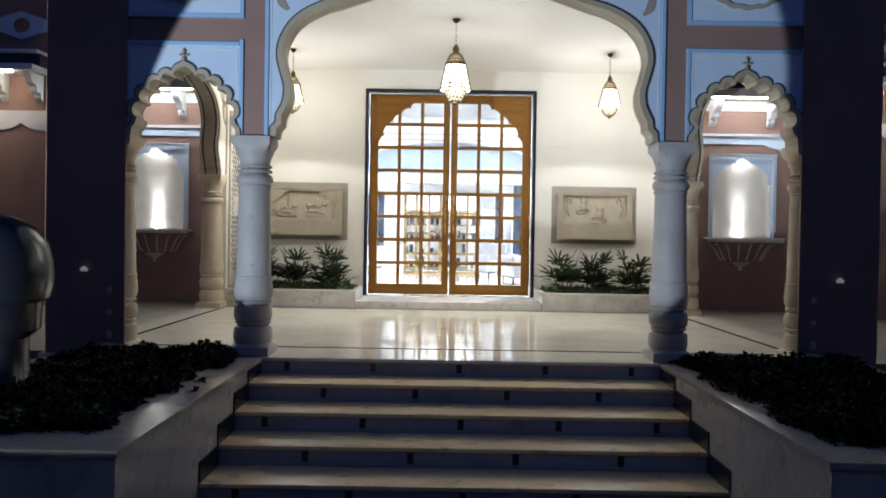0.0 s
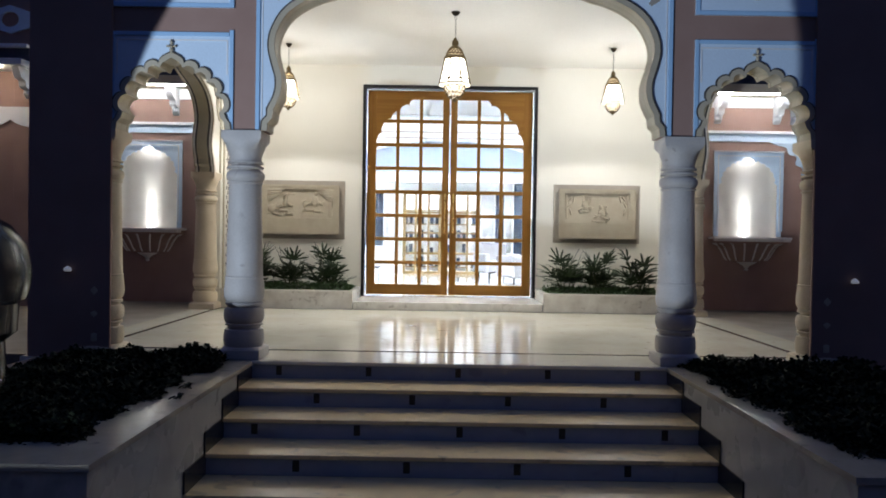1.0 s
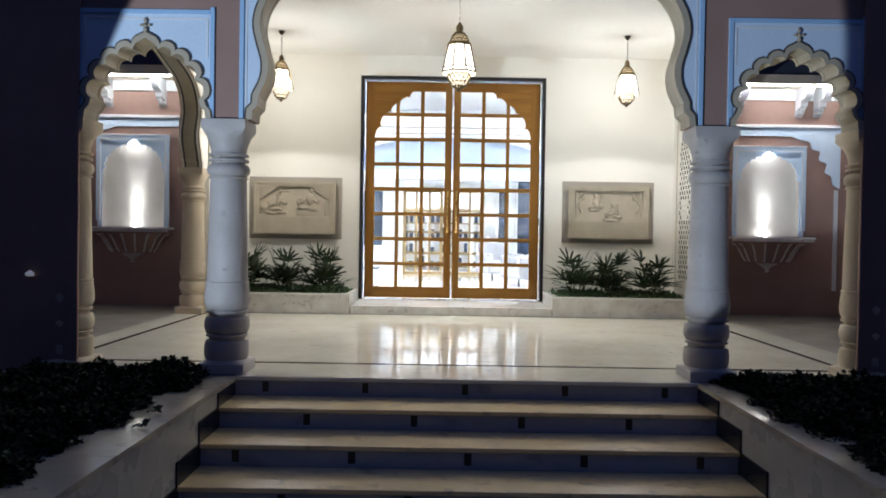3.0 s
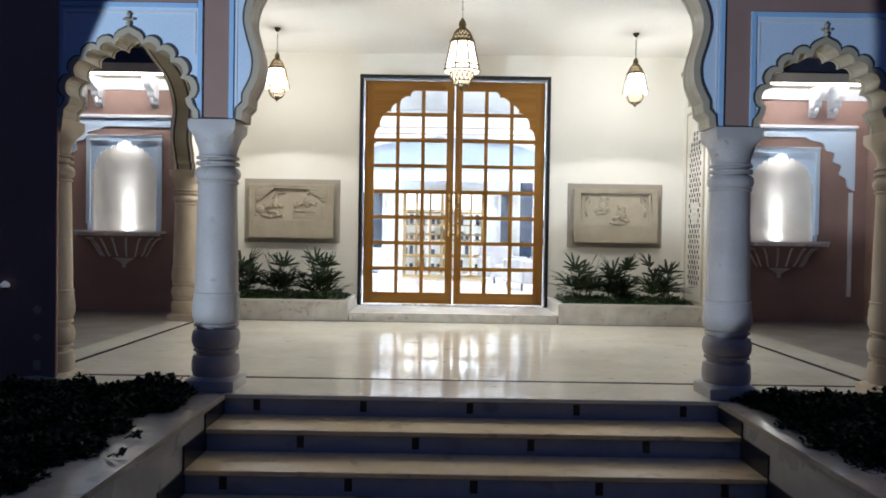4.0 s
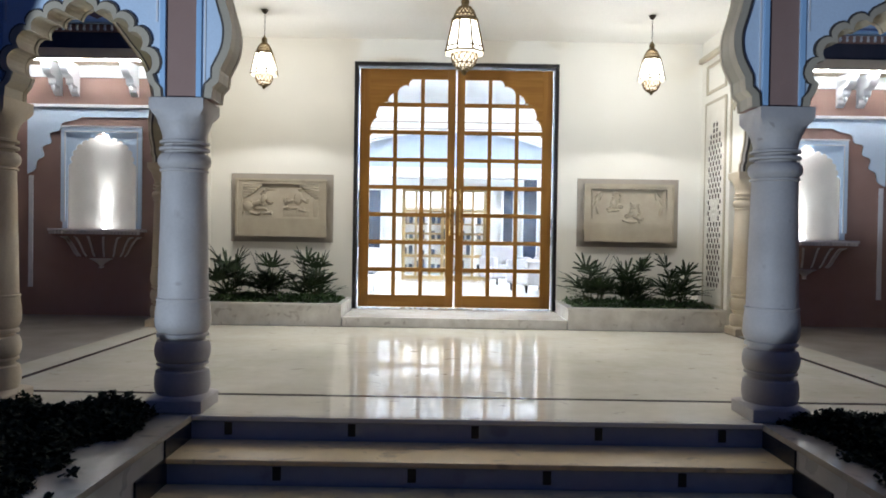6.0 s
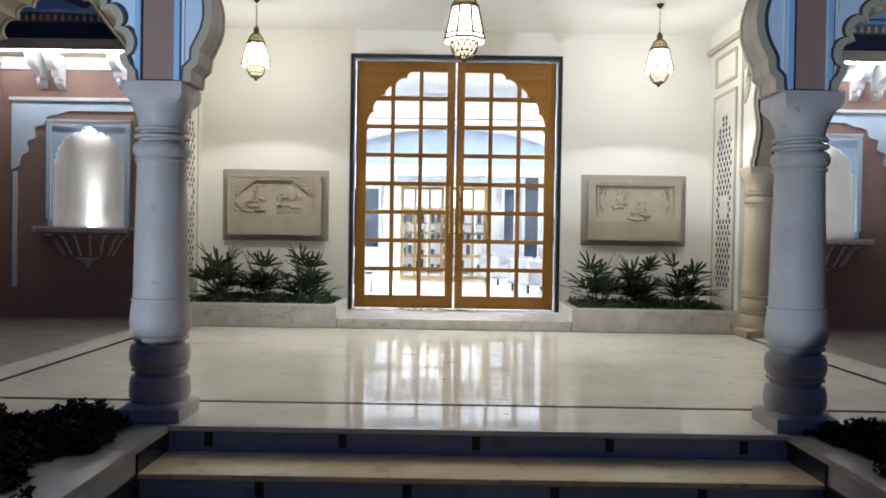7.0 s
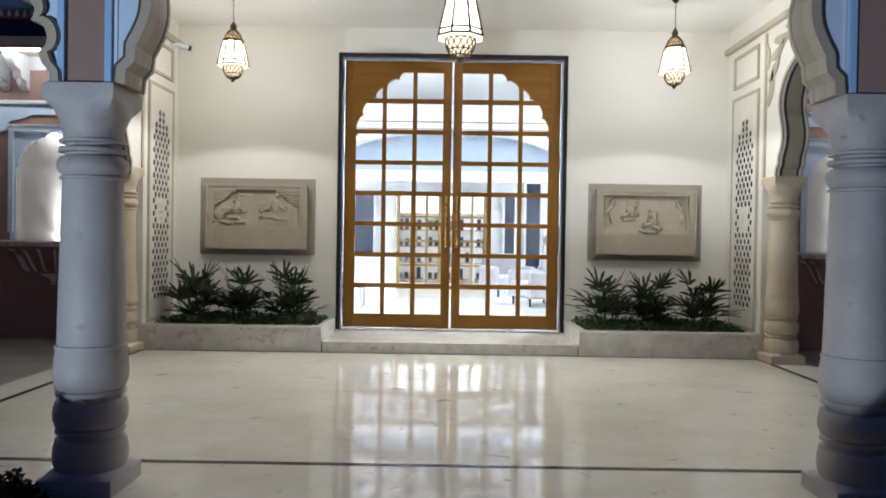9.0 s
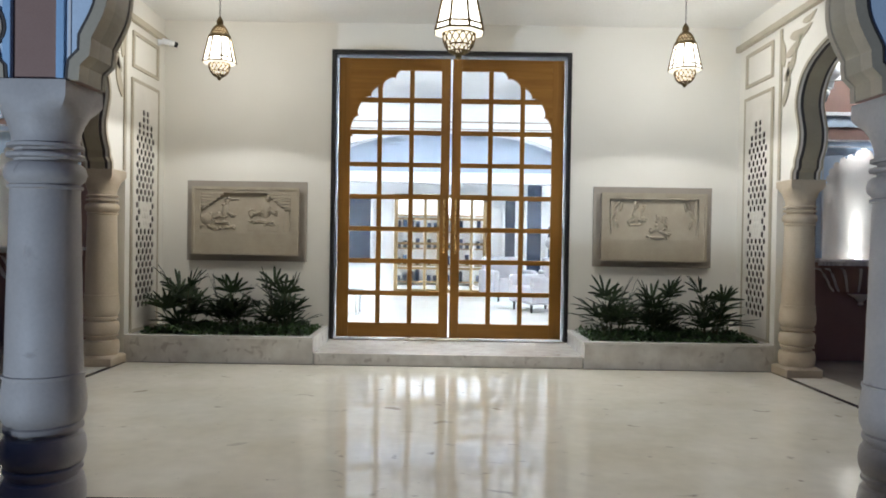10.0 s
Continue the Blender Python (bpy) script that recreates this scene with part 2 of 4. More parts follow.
def band(path, d, a, b, axis, bm=None, other=None):
    """A strip of width d that follows an open line."""
    bm = bm or bmesh.new()
    q = other or offset(path, d)
    put = {"y": lambda u, v, w: (u, w, v), "x": lambda u, v, w: (w, u, v)}[axis]
    rows = [[bm.verts.new(put(*p, w)) for w, p in ((a, p0), (b, p0), (b, p1), (a, p1))] for p0, p1 in zip(path, q)]
    for r0, r1 in zip(rows, rows[1:]):
        for k in range(4):
            bm.faces.new((r0[k], r0[(k + 1) % 4], r1[(k + 1) % 4], r1[k]))
    bm.faces.new(rows[0]), bm.faces.new(rows[-1])
    return bm


def split(bm, name, material, parent, smooth=True):
    """Each loose piece of a mesh as a part of its own."""
    left = set(bm.verts)
    while left:
        todo, found = [left.pop()], []
        while todo:
            v = todo.pop()
            found.append(v)
            for e in v.link_edges:
                w = e.other_vert(v)
                if w in left:
                    left.discard(w)
                    todo.append(w)
        own, at = bmesh.new(), {}
        for v in found:
            at[v] = own.verts.new(v.co)
        for f in {f for v in found for f in v.link_faces}:
            own.faces.new([at[v] for v in f.verts])
        part(name, own, material, parent, "", smooth)
    bm.free()


def moved(path, dx, dz=0):
    return [(x + dx, z + dz) for x, z in path]


def main_half(w=1.0):
    """Half of the ogee arch, from its foot to its crown."""
    foot = [(1.68, 1.95), (1.675, 2.02), (1.635, 2.06), (1.63, 2.11)]
    curve = smooth_path([(1.605, 2.13), (1.545, 2.26), (1.535, 2.40), (1.575, 2.55), (1.60, 2.68), (1.57, 2.82), (1.47, 2.97), (1.28, 3.09), (0.93, 3.215), (0.5, 3.37), (0.0, 3.60)], 4)
    return [(x * w, z) for x, z in foot] + [((x + 0.025) * w if x > 1.2 else x * w, z) for x, z in curve]


def foil_half(a, b, cuts, swell, tip=0.0):
    """Half of a many-lobed arch on an ellipse of half-axes a and b, with cusps at the given angles."""
    out = []
    marks = list(cuts) + [180 - cuts[-1]]
    for k, (t0, t1) in enumerate(zip(marks, marks[1:])):
        p, q = [Vector((a * math.cos(radians(t)), b * math.sin(radians(t)))) for t in (t0, t1)]
        last = k == len(marks) - 2
        mid, half = (p + q) / 2, (q - p) / 2
        nrm = Vector((half.y, -half.x)).normalized()
        n = 8
        for s in range(n + 1):
            th = math.pi * s / n
            v = mid - half * math.cos(th) + nrm * half.length * swell * math.sin(th)
            if last and s > n // 2:
                break
            if s or k == 0:
                out.append((v.x, v.y))
    x, z = out[-1]
    out[-1] = (0.0, z + tip)
    return out


SIDE_X = 2.485
side_half = [(0.475, 1.95), (0.47, 2.01), (0.435, 2.05)] + moved(foil_half(0.42, 0.41, (2, 24, 43, 60, 76), 0.75, 0.015), 0, 2.08)

# ---- ground, platform, steps ----
ground = structure(part("ground", box(-40, 40, -40, 60, -1.0, -0.73), GROUND), "dark grey stone paving of the forecourt", "ground")
floor = structure(part("floor", prism([(-3.66, 8.745), (3.74, 8.745), (3.74, 14.6), (-3.66, 14.6)], [], -0.735, 0.0, "z"), MARBLE), "polished cream white marble porch floor", "floor")
for sx in (-1, 1):
    xa, xb = (-14, -3.665) if sx < 0 else (3.745, 14)
    structure(part("floor_wing", box(xa, xb, 8.9, 15, -0.735, -0.004), WINGF), "dull grey stone paving of the side wing", "floor")
for nm, q in (("floor_stripe", (-3.32, 3.32, 9.305, 9.352)), ("floor_stripe", (-3.35, -3.30, 9.3525, 13.261)), ("floor_stripe", (3.30, 3.35, 9.3525, 13.261)), ("floor_stripe", (-3.30, 3.30, 13.262, 13.292))):
    structure(part(nm, box(*q, -0.01, 0.0025), BLACK_STONE), "black granite inlay line in the marble floor", "floor inlay")

RISE, TREAD, EDGE = 0.146, 0.40, 8.72
STEP_W = 1.765
steps = thing("staircase", (XC, 8.0, -0.73), "marble entrance steps with cream treads and black step markers", "stairs", kind="structure")
for k in range(1, 5):
    part("tread", box(XC - STEP_W, XC + STEP_W, EDGE - k * TREAD - 0.02, EDGE - (k - 1) * TREAD, -k * RISE - 0.03, -k * RISE, 0.006), STEP, steps)
part("tread", box(XC - STEP_W, XC + STEP_W, EDGE - 0.02, 8.7445, -0.03, 0.0, 0.005), MARBLE, steps)
for k in range(0, 5):
    yb = EDGE - k * TREAD
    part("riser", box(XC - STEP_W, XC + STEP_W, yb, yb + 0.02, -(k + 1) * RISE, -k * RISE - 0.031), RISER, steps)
    for i in range(-2, 3):
        x = XC + i * 0.758 + (0.379 if k % 2 else -0.01)
        if abs(x - XC) < STEP_W - 0.1:
            part("step_marker", box(x - 0.024, x + 0.024, yb - 0.006, yb + 0.01, -(k + 1) * RISE + 0.028, -k * RISE - 0.04, 0.003), BLACK, steps, "small black step marker")

# ---- front planters beside the steps ----


def front_planter(sx):
    xi, xo = XC + sx * STEP_W, XC + sx * 3.58
    y0, y1 = 5.84, 8.70
    ob = thing("planter", ((xi + xo) / 2, 7.2, -0.73), "marble-clad planter beside the entrance steps with a polished coping", "planter", "planters beside the steps")
    a, b = sorted((xi, xo))
    inner = (a + 0.12, b - 0.12)
    part("wall", prism([(a, y0), (b, y0), (b, y1), (a, y1)], [[(inner[0], y0 + 0.12), (inner[1], y0 + 0.12), (inner[1], y1 - 0.05), (inner[0], y1 - 0.05)]], -0.73, -0.035, "z"), CHEEK, ob)
    o, wi, wo = 0.018, 0.34, 0.16
    ia, ib = (a + wo, b - wi) if sx < 0 else (a + wi, b - wo)
    cop = prism([(a - o, y0 - o), (b + o, y0 - o), (b + o, y1 + 0.01), (a - o, y1 + 0.01)], [[(ia, y0 + 0.34), (ib, y0 + 0.34), (ib, y1 - 0.05), (ia, y1 - 0.05)]], -0.035, 0.0, "z")
    bmesh.ops.bevel(cop, geom=[e for e in cop.edges if abs(e.verts[0].co.z) < 1e-4 and abs(e.verts[1].co.z) < 1e-4 and len({f.normal.z > 0.5 for f in e.link_faces}) > 1], offset=0.008, segments=2, affect="EDGES")
    part("coping", cop, COPING, ob, "polished marble coping")
    part("soil", box(inner[0], inner[1], y0 + 0.12, y1 - 0.05, -0.4, -0.05), SOIL, ob)
    for k in range(1, 5):
        yb = EDGE - (k - 1) * TREAD
        part("skirting", box(xi - sx * 0.012, xi + sx * 0.004, yb - TREAD - 0.02, yb - 0.001, -k * RISE + 0.001, -(k - 1) * RISE - (0.036 if k == 1 else 0)), BLACK_STONE, ob, "black stone skirting")
    return ia, ib, y0 + 0.3, y1


# ---- facade ----
FY, BY = 8.80, 9.01


def arch_at(half, x):
    return moved(both(half), x)


main = main_half()
openings = [arch_at(side_half, XC - SIDE_X), arch_at(main, XC), arch_at(side_half, XC + SIDE_X)]
outline = [(-3.62, 1.95)]
for line in openings:
    outline += [(x, z) for x, z in line[::-1]]
outline += [(3.78, 1.95), (3.78, 5.2), (-3.62, 5.2)]
wall = structure(part("wall_facade", prism(outline, [], FY, BY), PINK), "terracotta plastered arcade wall with scalloped arches", "wall")


def trim_for(path, outer, parent, soffit):
    part("arch_trim", band(path, 0, FY - 0.032, FY - 0.001, "y", other=outer), ARCHT, parent, "pale stone arch border")
    part("arch_trim", band(path, 0, BY + 0.001, BY + 0.02, "y", other=outer), ARCHT, parent, "pale stone arch border")
    part("arch_lining", band(path, -0.010, FY + 0.05, BY - 0.04, "y"), soffit, parent, "plain stone arch soffit")
    part("arch_lining", band(path, -0.012, BY - 0.03, BY + 0.002, "y"), ARCHT, parent, "cream arch soffit edge")
    part("arch_lining", band(path, -0.012, FY - 0.033, FY + 0.049, "y"), ARCHT, parent, "cream arch soffit edge")
    part("arch_edging", band(path, -0.005, BY - 0.0395, BY - 0.0305, "y"), EDGING, parent, "dark line in the soffit")


def side_path(grow):
    """Half of the scalloped side arch, widened by grow."""
    foot = [(0.475 + grow, 1.95), (0.47 + grow, 2.01), (0.435 + grow, 2.05)]
    return foot + moved(foil_half(0.42 + grow, 0.41 + grow, (2, 24, 43, 60, 76), 0.75, 0.015), 0, 2.08)


arcade = wall
main_both = moved(both(main), XC)
trim_for(main_both, offset(main_both, 0.035), arcade, ARCHG)
part("arch_edging", band(offset(main_both, 0.0355), 0.015, FY - 0.026, FY - 0.009, "y"), EDGING, arcade, "dark line round the arch")
for sx in (-1, 1):
    trim_for(moved(both(side_half), XC + sx * SIDE_X), moved(both(side_path(0.03)), XC + sx * SIDE_X), arcade, ARCHT)
    part("arch_edging", band(moved(both(side_path(0.031)), XC + sx * SIDE_X), 0, FY - 0.026, FY - 0.009, "y", other=moved(both(side_path(0.043)), XC + sx * SIDE_X)), EDGING, arcade, "dark line round the arch")


def frame_rect(x0, x1, z0, z1, w, a, b, axis="y", bm=None):
    return prism([(x0, z0), (x1, z0), (x1, z1), (x0, z1)], [[(x0 + w, z0 + w), (x1 - w, z0 + w), (x1 - w, z1 - w), (x0 + w, z1 - w)]], a, b, axis, bm)


for sx in (-1, 1):
    cx = XC + sx * SIDE_X
    x0, x1 = cx - 0.525, cx + 0.525
    lo = moved(both(side_path(0.028)), cx)[::-1]
    part("panel", prism([(x0, 1.955)] + lo + [(x1, 1.955), (x1, 2.78), (x0, 2.78)], [], FY - 0.008, FY - 0.0005), BLUE, wall, "pale blue plaster panel")
    rail = box(x0, x0 + 0.035, FY - 0.022, FY - 0.009, 1.96, 2.78, 0.004)
    box(x1 - 0.035, x1, FY - 0.022, FY - 0.009, 1.96, 2.80, 0.004, rail)
    box(x0 + 0.036, x1 - 0.036, FY - 0.022, FY - 0.009, 2.745, 2.78, 0.004, rail)
    part("panel_moulding", rail, BLUE2, wall, "blue moulding")
    fine = box(x0 + 0.062, x1 - 0.062, FY - 0.014, FY - 0.0085, 2.706, 2.718)
    box(x0 + 0.05, x0 + 0.062, FY - 0.014, FY - 0.0085, 2.42, 2.718, 0, fine)
    box(x1 - 0.062, x1 - 0.05, FY - 0.014, FY - 0.0085, 2.42, 2.718, 0, fine)
    part("fine_moulding", fine, WHITE, wall, "thin white moulding")
    part("panel", box(x0, x1, FY - 0.008, FY - 0.0005, 2.99, 4.1), BLUE, wall, "pale blue plaster panel")
    part("panel_moulding", frame_rect(x0, x1, 2.99, 4.1, 0.035, FY - 0.022, FY - 0.009), BLUE2, wall, "blue moulding")
    ring = []
    for k in range(96):
        t = 2 * math.pi * k / 96
        r = 1 + 0.05 * abs(math.sin(9 * t))
        ring.append((cx + 0.40 * r * math.cos(t), 3.46 + 0.32 * r * math.sin(t)))
    part("medallion", prism(ring, [[(cx + (x - cx) * 0.92, 3.46 + (z - 3.46) * 0.90) for x, z in ring]], FY - 0.035, FY - 0.008), ARCHT, wall, "scalloped medallion ring")
    rose = bmesh.new()
    for k in range(8):
        t = 2 * math.pi * k / 8
        blob((cx + 0.07 * math.cos(t), FY - 0.012, 3.46 + 0.07 * math.sin(t)), (0.04, 0.012, 0.04), rose, sub=1)
    split(rose, "petal", SAND, wall)
    fin = bmesh.new()
    top = side_half[-1][1] + 0.035
    lathe([(0.012, 0), (0.018, 0.02), (0.01, 0.03), (0.02, 0.045), (0.008, 0.06), (0.016, 0.085), (0.002, 0.11)], (cx, FY - 0.03, top), 10, fin)
    for s in (-1, 1):
        blob((cx + s * 0.028, FY - 0.03, top + 0.05), (0.018, 0.012, 0.012), fin, sub=1)
    part("finial", fin, ARCHT, wall, "small stone trefoil finial", True)
    # blue margin between the column line and the large arch
    xe = XC + sx * 1.77
    edge = [(XC + sx * x, z) for x, z in offset(main, 0.034)]
    edge = [p for p in edge if abs(p[0] - XC) > 0.02]
    poly = [(xe, 1.955)] + edge + [(XC, edge[-1][1] + 0.04), (XC, 4.6), (xe, 4.6)]
    part("spandrel", prism(poly, [], FY - 0.008, FY - 0.0005), BLUE, wall, "pale blue arch spandrel")
    xa, xb = sorted((xe, xe - sx * 0.035))
    part("panel_moulding", box(xa, xb, FY - 0.024, FY - 0.009, 1.96, 4.6, 0.004), BLUE2, wall, "blue moulding")
    xa, xb = sorted((xe - sx * 0.048, xe - sx * 0.058))
    part("fine_moulding", box(xa, xb, FY - 0.014, FY - 0.0085, 1.96, 4.6), WHITE, wall, "thin white moulding")
    leaf = smooth_path([(0, 0), (0.06, 0.05), (0.075, 0.14), (0.04, 0.25), (0.02, 0.14), (0.0, 0.06), (-0.02, 0.02), (0, 0)], 4)[:-1]
    part("painted_leaf", prism([(XC + sx * (1.585 + x * 1.2), 3.06 + z) for x, z in leaf], [], FY - 0.016, FY - 0.0085), TAUPE, wall, "dark carved leaf")

for sx in (-1, 1):
    xa, xb = sorted((XC + sx * 2.985, XC + sx * 3.69))
    pier = structure(part("pier", box(xa, xb, 8.765, 8.797, -0.735, 5.2, 0.008), PINK), "terracotta plastered pier at the end of the arcade", "pier")
    box_lamp = thing("wall_light", (XC + sx * 3.33, 8.75, 0.72), "small faintly lit wall light on the pier", "wall light", "pier lights")
    part("body", lathe([(0.02, 0), (0.03, 0.005), (0.032, 0.02), (0.02, 0.035), (0.004, 0.045)], (XC + sx * 3.33, 8.73, 0.73), 12), WLAMP, box_lamp, smooth=True)
    part("bracket", box(XC + sx * 3.33 - 0.015, XC + sx * 3.33 + 0.015, 8.73, 8.764, 0.725, 0.745), BLACK, box_lamp)

# ---- columns ----
COLUMN = [(0.150, 0.095), (0.160, 0.10), (0.172, 0.14), (0.172, 0.20), (0.162, 0.245), (0.138, 0.252), (0.138, 0.276), (0.160, 0.281), (0.160, 0.296), (0.146, 0.302),
          (0.158, 0.31), (0.170, 0.34), (0.173, 0.375), (0.168, 0.41), (0.158, 0.433), (0.138, 0.438), (0.138, 0.456), (0.160, 0.461), (0.160, 0.481), (0.148, 0.488),
          (0.158, 0.50), (0.170, 0.53), (0.173, 0.57), (0.168, 0.63), (0.160, 0.688), (0.166, 0.690), (0.166, 0.703), (0.156, 0.706), (0.150, 1.0), (0.138, 1.50),
          (0.150, 1.505), (0.150, 1.517), (0.137, 1.522), (0.140, 1.526), (0.158, 1.545), (0.164, 1.57), (0.158, 1.598), (0.141, 1.615), (0.124, 1.617), (0.124, 1.631), (0.153, 1.636), (0.155, 1.648), (0.150, 1.656),
          (0.124, 1.659), (0.124, 1.676), (0.152, 1.680), (0.152, 1.694), (0.136, 1.70), (0.134, 1.72), (0.140, 1.75), (0.152, 1.785), (0.164, 1.81)]


def column(x, y, material, label, group):
    ob = thing("column", (x, y, 0), label, "column", group)
    base = box(x - 0.178, x + 0.178, y - 0.178, y + 0.178, 0.0, 0.08, 0.006)
    part("plinth", base, material, ob)
    foot = bmesh.new()
    rows = []
    for r, z, sq in ((0.176, 0.08, 1), (0.172, 0.095, 0.5), (0.155, 0.103, 0)):
        ring = []
        for k in range(32):
            t = 2 * math.pi * k / 32
            q = r / max(abs(math.cos(t)), abs(math.sin(t)))
            rr = q * sq + r * (1 - sq)
            ring.append(foot.verts.new((x + rr * math.cos(t), y + rr * math.sin(t), z)))
        rows.append(ring)
    for r0, r1 in zip(rows, rows[1:]):
        for k in range(32):
            foot.faces.new((r0[k], r0[(k + 1) % 32], r1[(k + 1) % 32], r1[k]))
    part("foot", foot, material, ob, smooth=True)
    part("shaft", lathe(COLUMN, (x, y, 0), 40), material, ob, smooth=True)
    cap = bmesh.new()
    rows = []
    for r, z, sq in ((0.160, 1.80, 0), (0.165, 1.83, 0.25), (0.168, 1.86, 0.7), (0.168, 1.885, 1), (0.168, 1.95, 1)):
        ring = []
        for k in range(32):
            t = 2 * math.pi * k / 32
            q = r / max(abs(math.cos(t)), abs(math.sin(t)))
            ring.append(cap.verts.new((x + (q * sq + r * (1 - sq)) * math.cos(t), y + (q * sq + r * (1 - sq)) * math.sin(t), z)))
        rows.append(ring)
    for r0, r1 in zip(rows, rows[1:]):
        for k in range(32):
            cap.faces.new((r0[k], r0[(k + 1) % 32], r1[(k + 1) % 32], r1[k]))
    cap.faces.new(rows[-1])
    part("capital", cap, material, ob, smooth=True)
    return ob


for sx in (-1, 1):
    column(XC + sx * 1.88, 8.915, STONE, "whitewashed turned stone column with a square plinth", "front arcade columns")
    column(XC + sx * 3.12, 8.935, SAND, "sandstone turned column at the side arch", "side columns")
    column(sx * 3.50, 13.13, SAND, "sandstone turned column against the side wall", "side columns")

# ---- porch room ----
SW = 3.35
wb = prism([(-3.62, 0), (-1.375, 0), (-1.375, 3.475), (1.375, 3.475), (1.375, 0), (3.62, 0), (3.62, 4.2), (-3.62, 4.2)], [], 14.35, 14.60)
structure(part("wall_back", wb, CREAM), "cream painted porch wall around the entrance door", "wall")
structure(part("ceiling", box(-3.62, 3.78, BY + 0.002, 14.349, 3.81, 4.0), CEIL), "plain white porch ceiling", "ceiling")
side_w = 1.93 / 1.68
side_arch = [(x * side_w, z) for x, z in main_half()]
AYC = 11.03
for sx in (-1, 1):
    xa, xb = sorted((sx * SW, sx * (SW + 0.24)))
    line = moved(both(side_arch), AYC)
    poly = [(BY + 0.022, 1.95)] + line[::-1] + [(13.31, 1.95), (13.31, 0.001), (14.348, 0.001), (14.348, 3.81), (BY + 0.022, 3.81)]
    w = structure(part("wall_side", prism(poly, [], xa, xb, "x"), CREAM), "cream porch side wall with a large ogee arch", "wall")
    f = sx * SW
    part("arch_lining", band(line, -0.012, sx * (SW + 0.05), sx * (SW + 0.19), "x"), ARCHG, w, "grey stone arch soffit")
    part("arch_edging", band(line, -0.006, f + sx * 0.022, f + sx * 0.0495, "x"), EDGING, w, "dark edge of the soffit")
    part("arch_edging", band(line, -0.006, f + sx * 0.1905, f + sx * 0.218, "x"), EDGING, w, "dark edge of the soffit")
    part("arch_trim", band(line, 0.035, f - sx * 0.02, f - sx * 0.001, "x"), ARCHT, w)
    part("arch_trim", band(line, 0.035, f + sx * 0.241, f + sx * 0.26, "x"), ARCHT, w)
    # mouldings of the wall strip beside the door wall
    def rect(y0, y1, z0, z1, wd, d, m, name, label=""):
        part(name, frame_rect(y0, y1, z0, z1, wd, f - sx * d, f - sx * 0.0005, "x"), m, w, label)
    rect(13.42, 14.15, 0.275, 2.95, 0.035, 0.022, BEIGE, "panel_moulding", "beige panel moulding")
    rect(13.44, 14.13, 3.06, 3.44, 0.035, 0.022, BEIGE, "panel_moulding", "beige panel moulding")
    ya, yb = 9.13, 14.345
    part("cornice", box(*sorted((f - sx * 0.06, f - sx * 0.0005)), ya, yb, 3.52, 3.59, 0.012), BEIGE, w, "beige cornice band")
    part("panel_moulding", box(*sorted((f - sx * 0.02, f - sx * 0.0005)), 13.24, 13.285, 1.96, 3.5, 0.004), BEIGE, w)
    # carved leaves in the spandrel
    shape = smooth_path([(0, 0), (0.10, 0.07), (0.26, 0.10), (0.44, 0.03), (0.30, 0.015), (0.16, -0.015), (0.06, -0.03), (0, 0)], 4)[:-1]
    for oy, oz, rot, k in ((13.19, 2.70, 98, 1.0), (13.18, 2.95, 125, 0.9), (13.16, 3.18, 150, 0.9), (13.08, 3.36, 172, 1.0), (13.20, 3.10, 75, 0.7), (12.82, 3.44, 165, 0.6)):
        c, q = math.cos(radians(rot)) * k, math.sin(radians(rot)) * k
        part("carved_leaf", prism([(oy + u * c - v * q, oz + u * q + v * c) for u, v in shape], [], f - sx * 0.014, f - sx * 0.0005, "x"), BEIGE, w, "beige carved leaf")
    # pierced screen
    screen = thing("lattice_screen", (f, 13.78, 0.3), "white pierced stone lattice screen in a beige frame", "lattice screen", "lattice screens")
    holes = []
    y0, y1, z0, z1 = 13.56, 14.01, 0.52, 2.66
    rows_n = 30
    for r in range(rows_n):
        z = z0 + (z1 - z0) * (r + 0.5) / rows_n
        n = 5 if r % 2 else 4
        if r >= rows_n - 4:
            n = max(1, n - (r - rows_n + 4))
        for c in range(n):
            y = 13.785 + (c - (n - 1) / 2) * 0.104
            mid = abs(z - 1.52) < 0.17 and abs(y - 13.785) < 0.12
            if mid:
                continue
            holes.append([(y + 0.040 * math.cos(t), z + 0.040 * math.sin(t)) for t in [2 * math.pi * (k + 0.5) / 6 for k in range(6)]])
    lattice = part("lattice", prism([(13.455, 0.31), (14.115, 0.31), (14.115, 2.915), (13.455, 2.915)], holes, f - sx * 0.006, f - sx * 0.016, "x"), LATTICE, screen)
    part("backing", box(*sorted((f - sx * 0.0005, f - sx * 0.004)), 13.46, 14.11, 0.315, 2.91), SHADE, screen, "dark brown sheet painting the shade behind the holes")
    ros = bmesh.new()
    for k in range(6):
        t = 2 * math.pi * k / 6
        blob((f - sx * 0.015, 13.785 + 0.06 * math.cos(t), 1.52 + 0.085 * math.sin(t)), (0.01, 0.035, 0.045), ros, sub=1)
    blob((f - sx * 0.017, 13.785, 1.52), (0.014, 0.035, 0.04), ros, sub=1)
    split(ros, "petal", LATTICE, lattice)


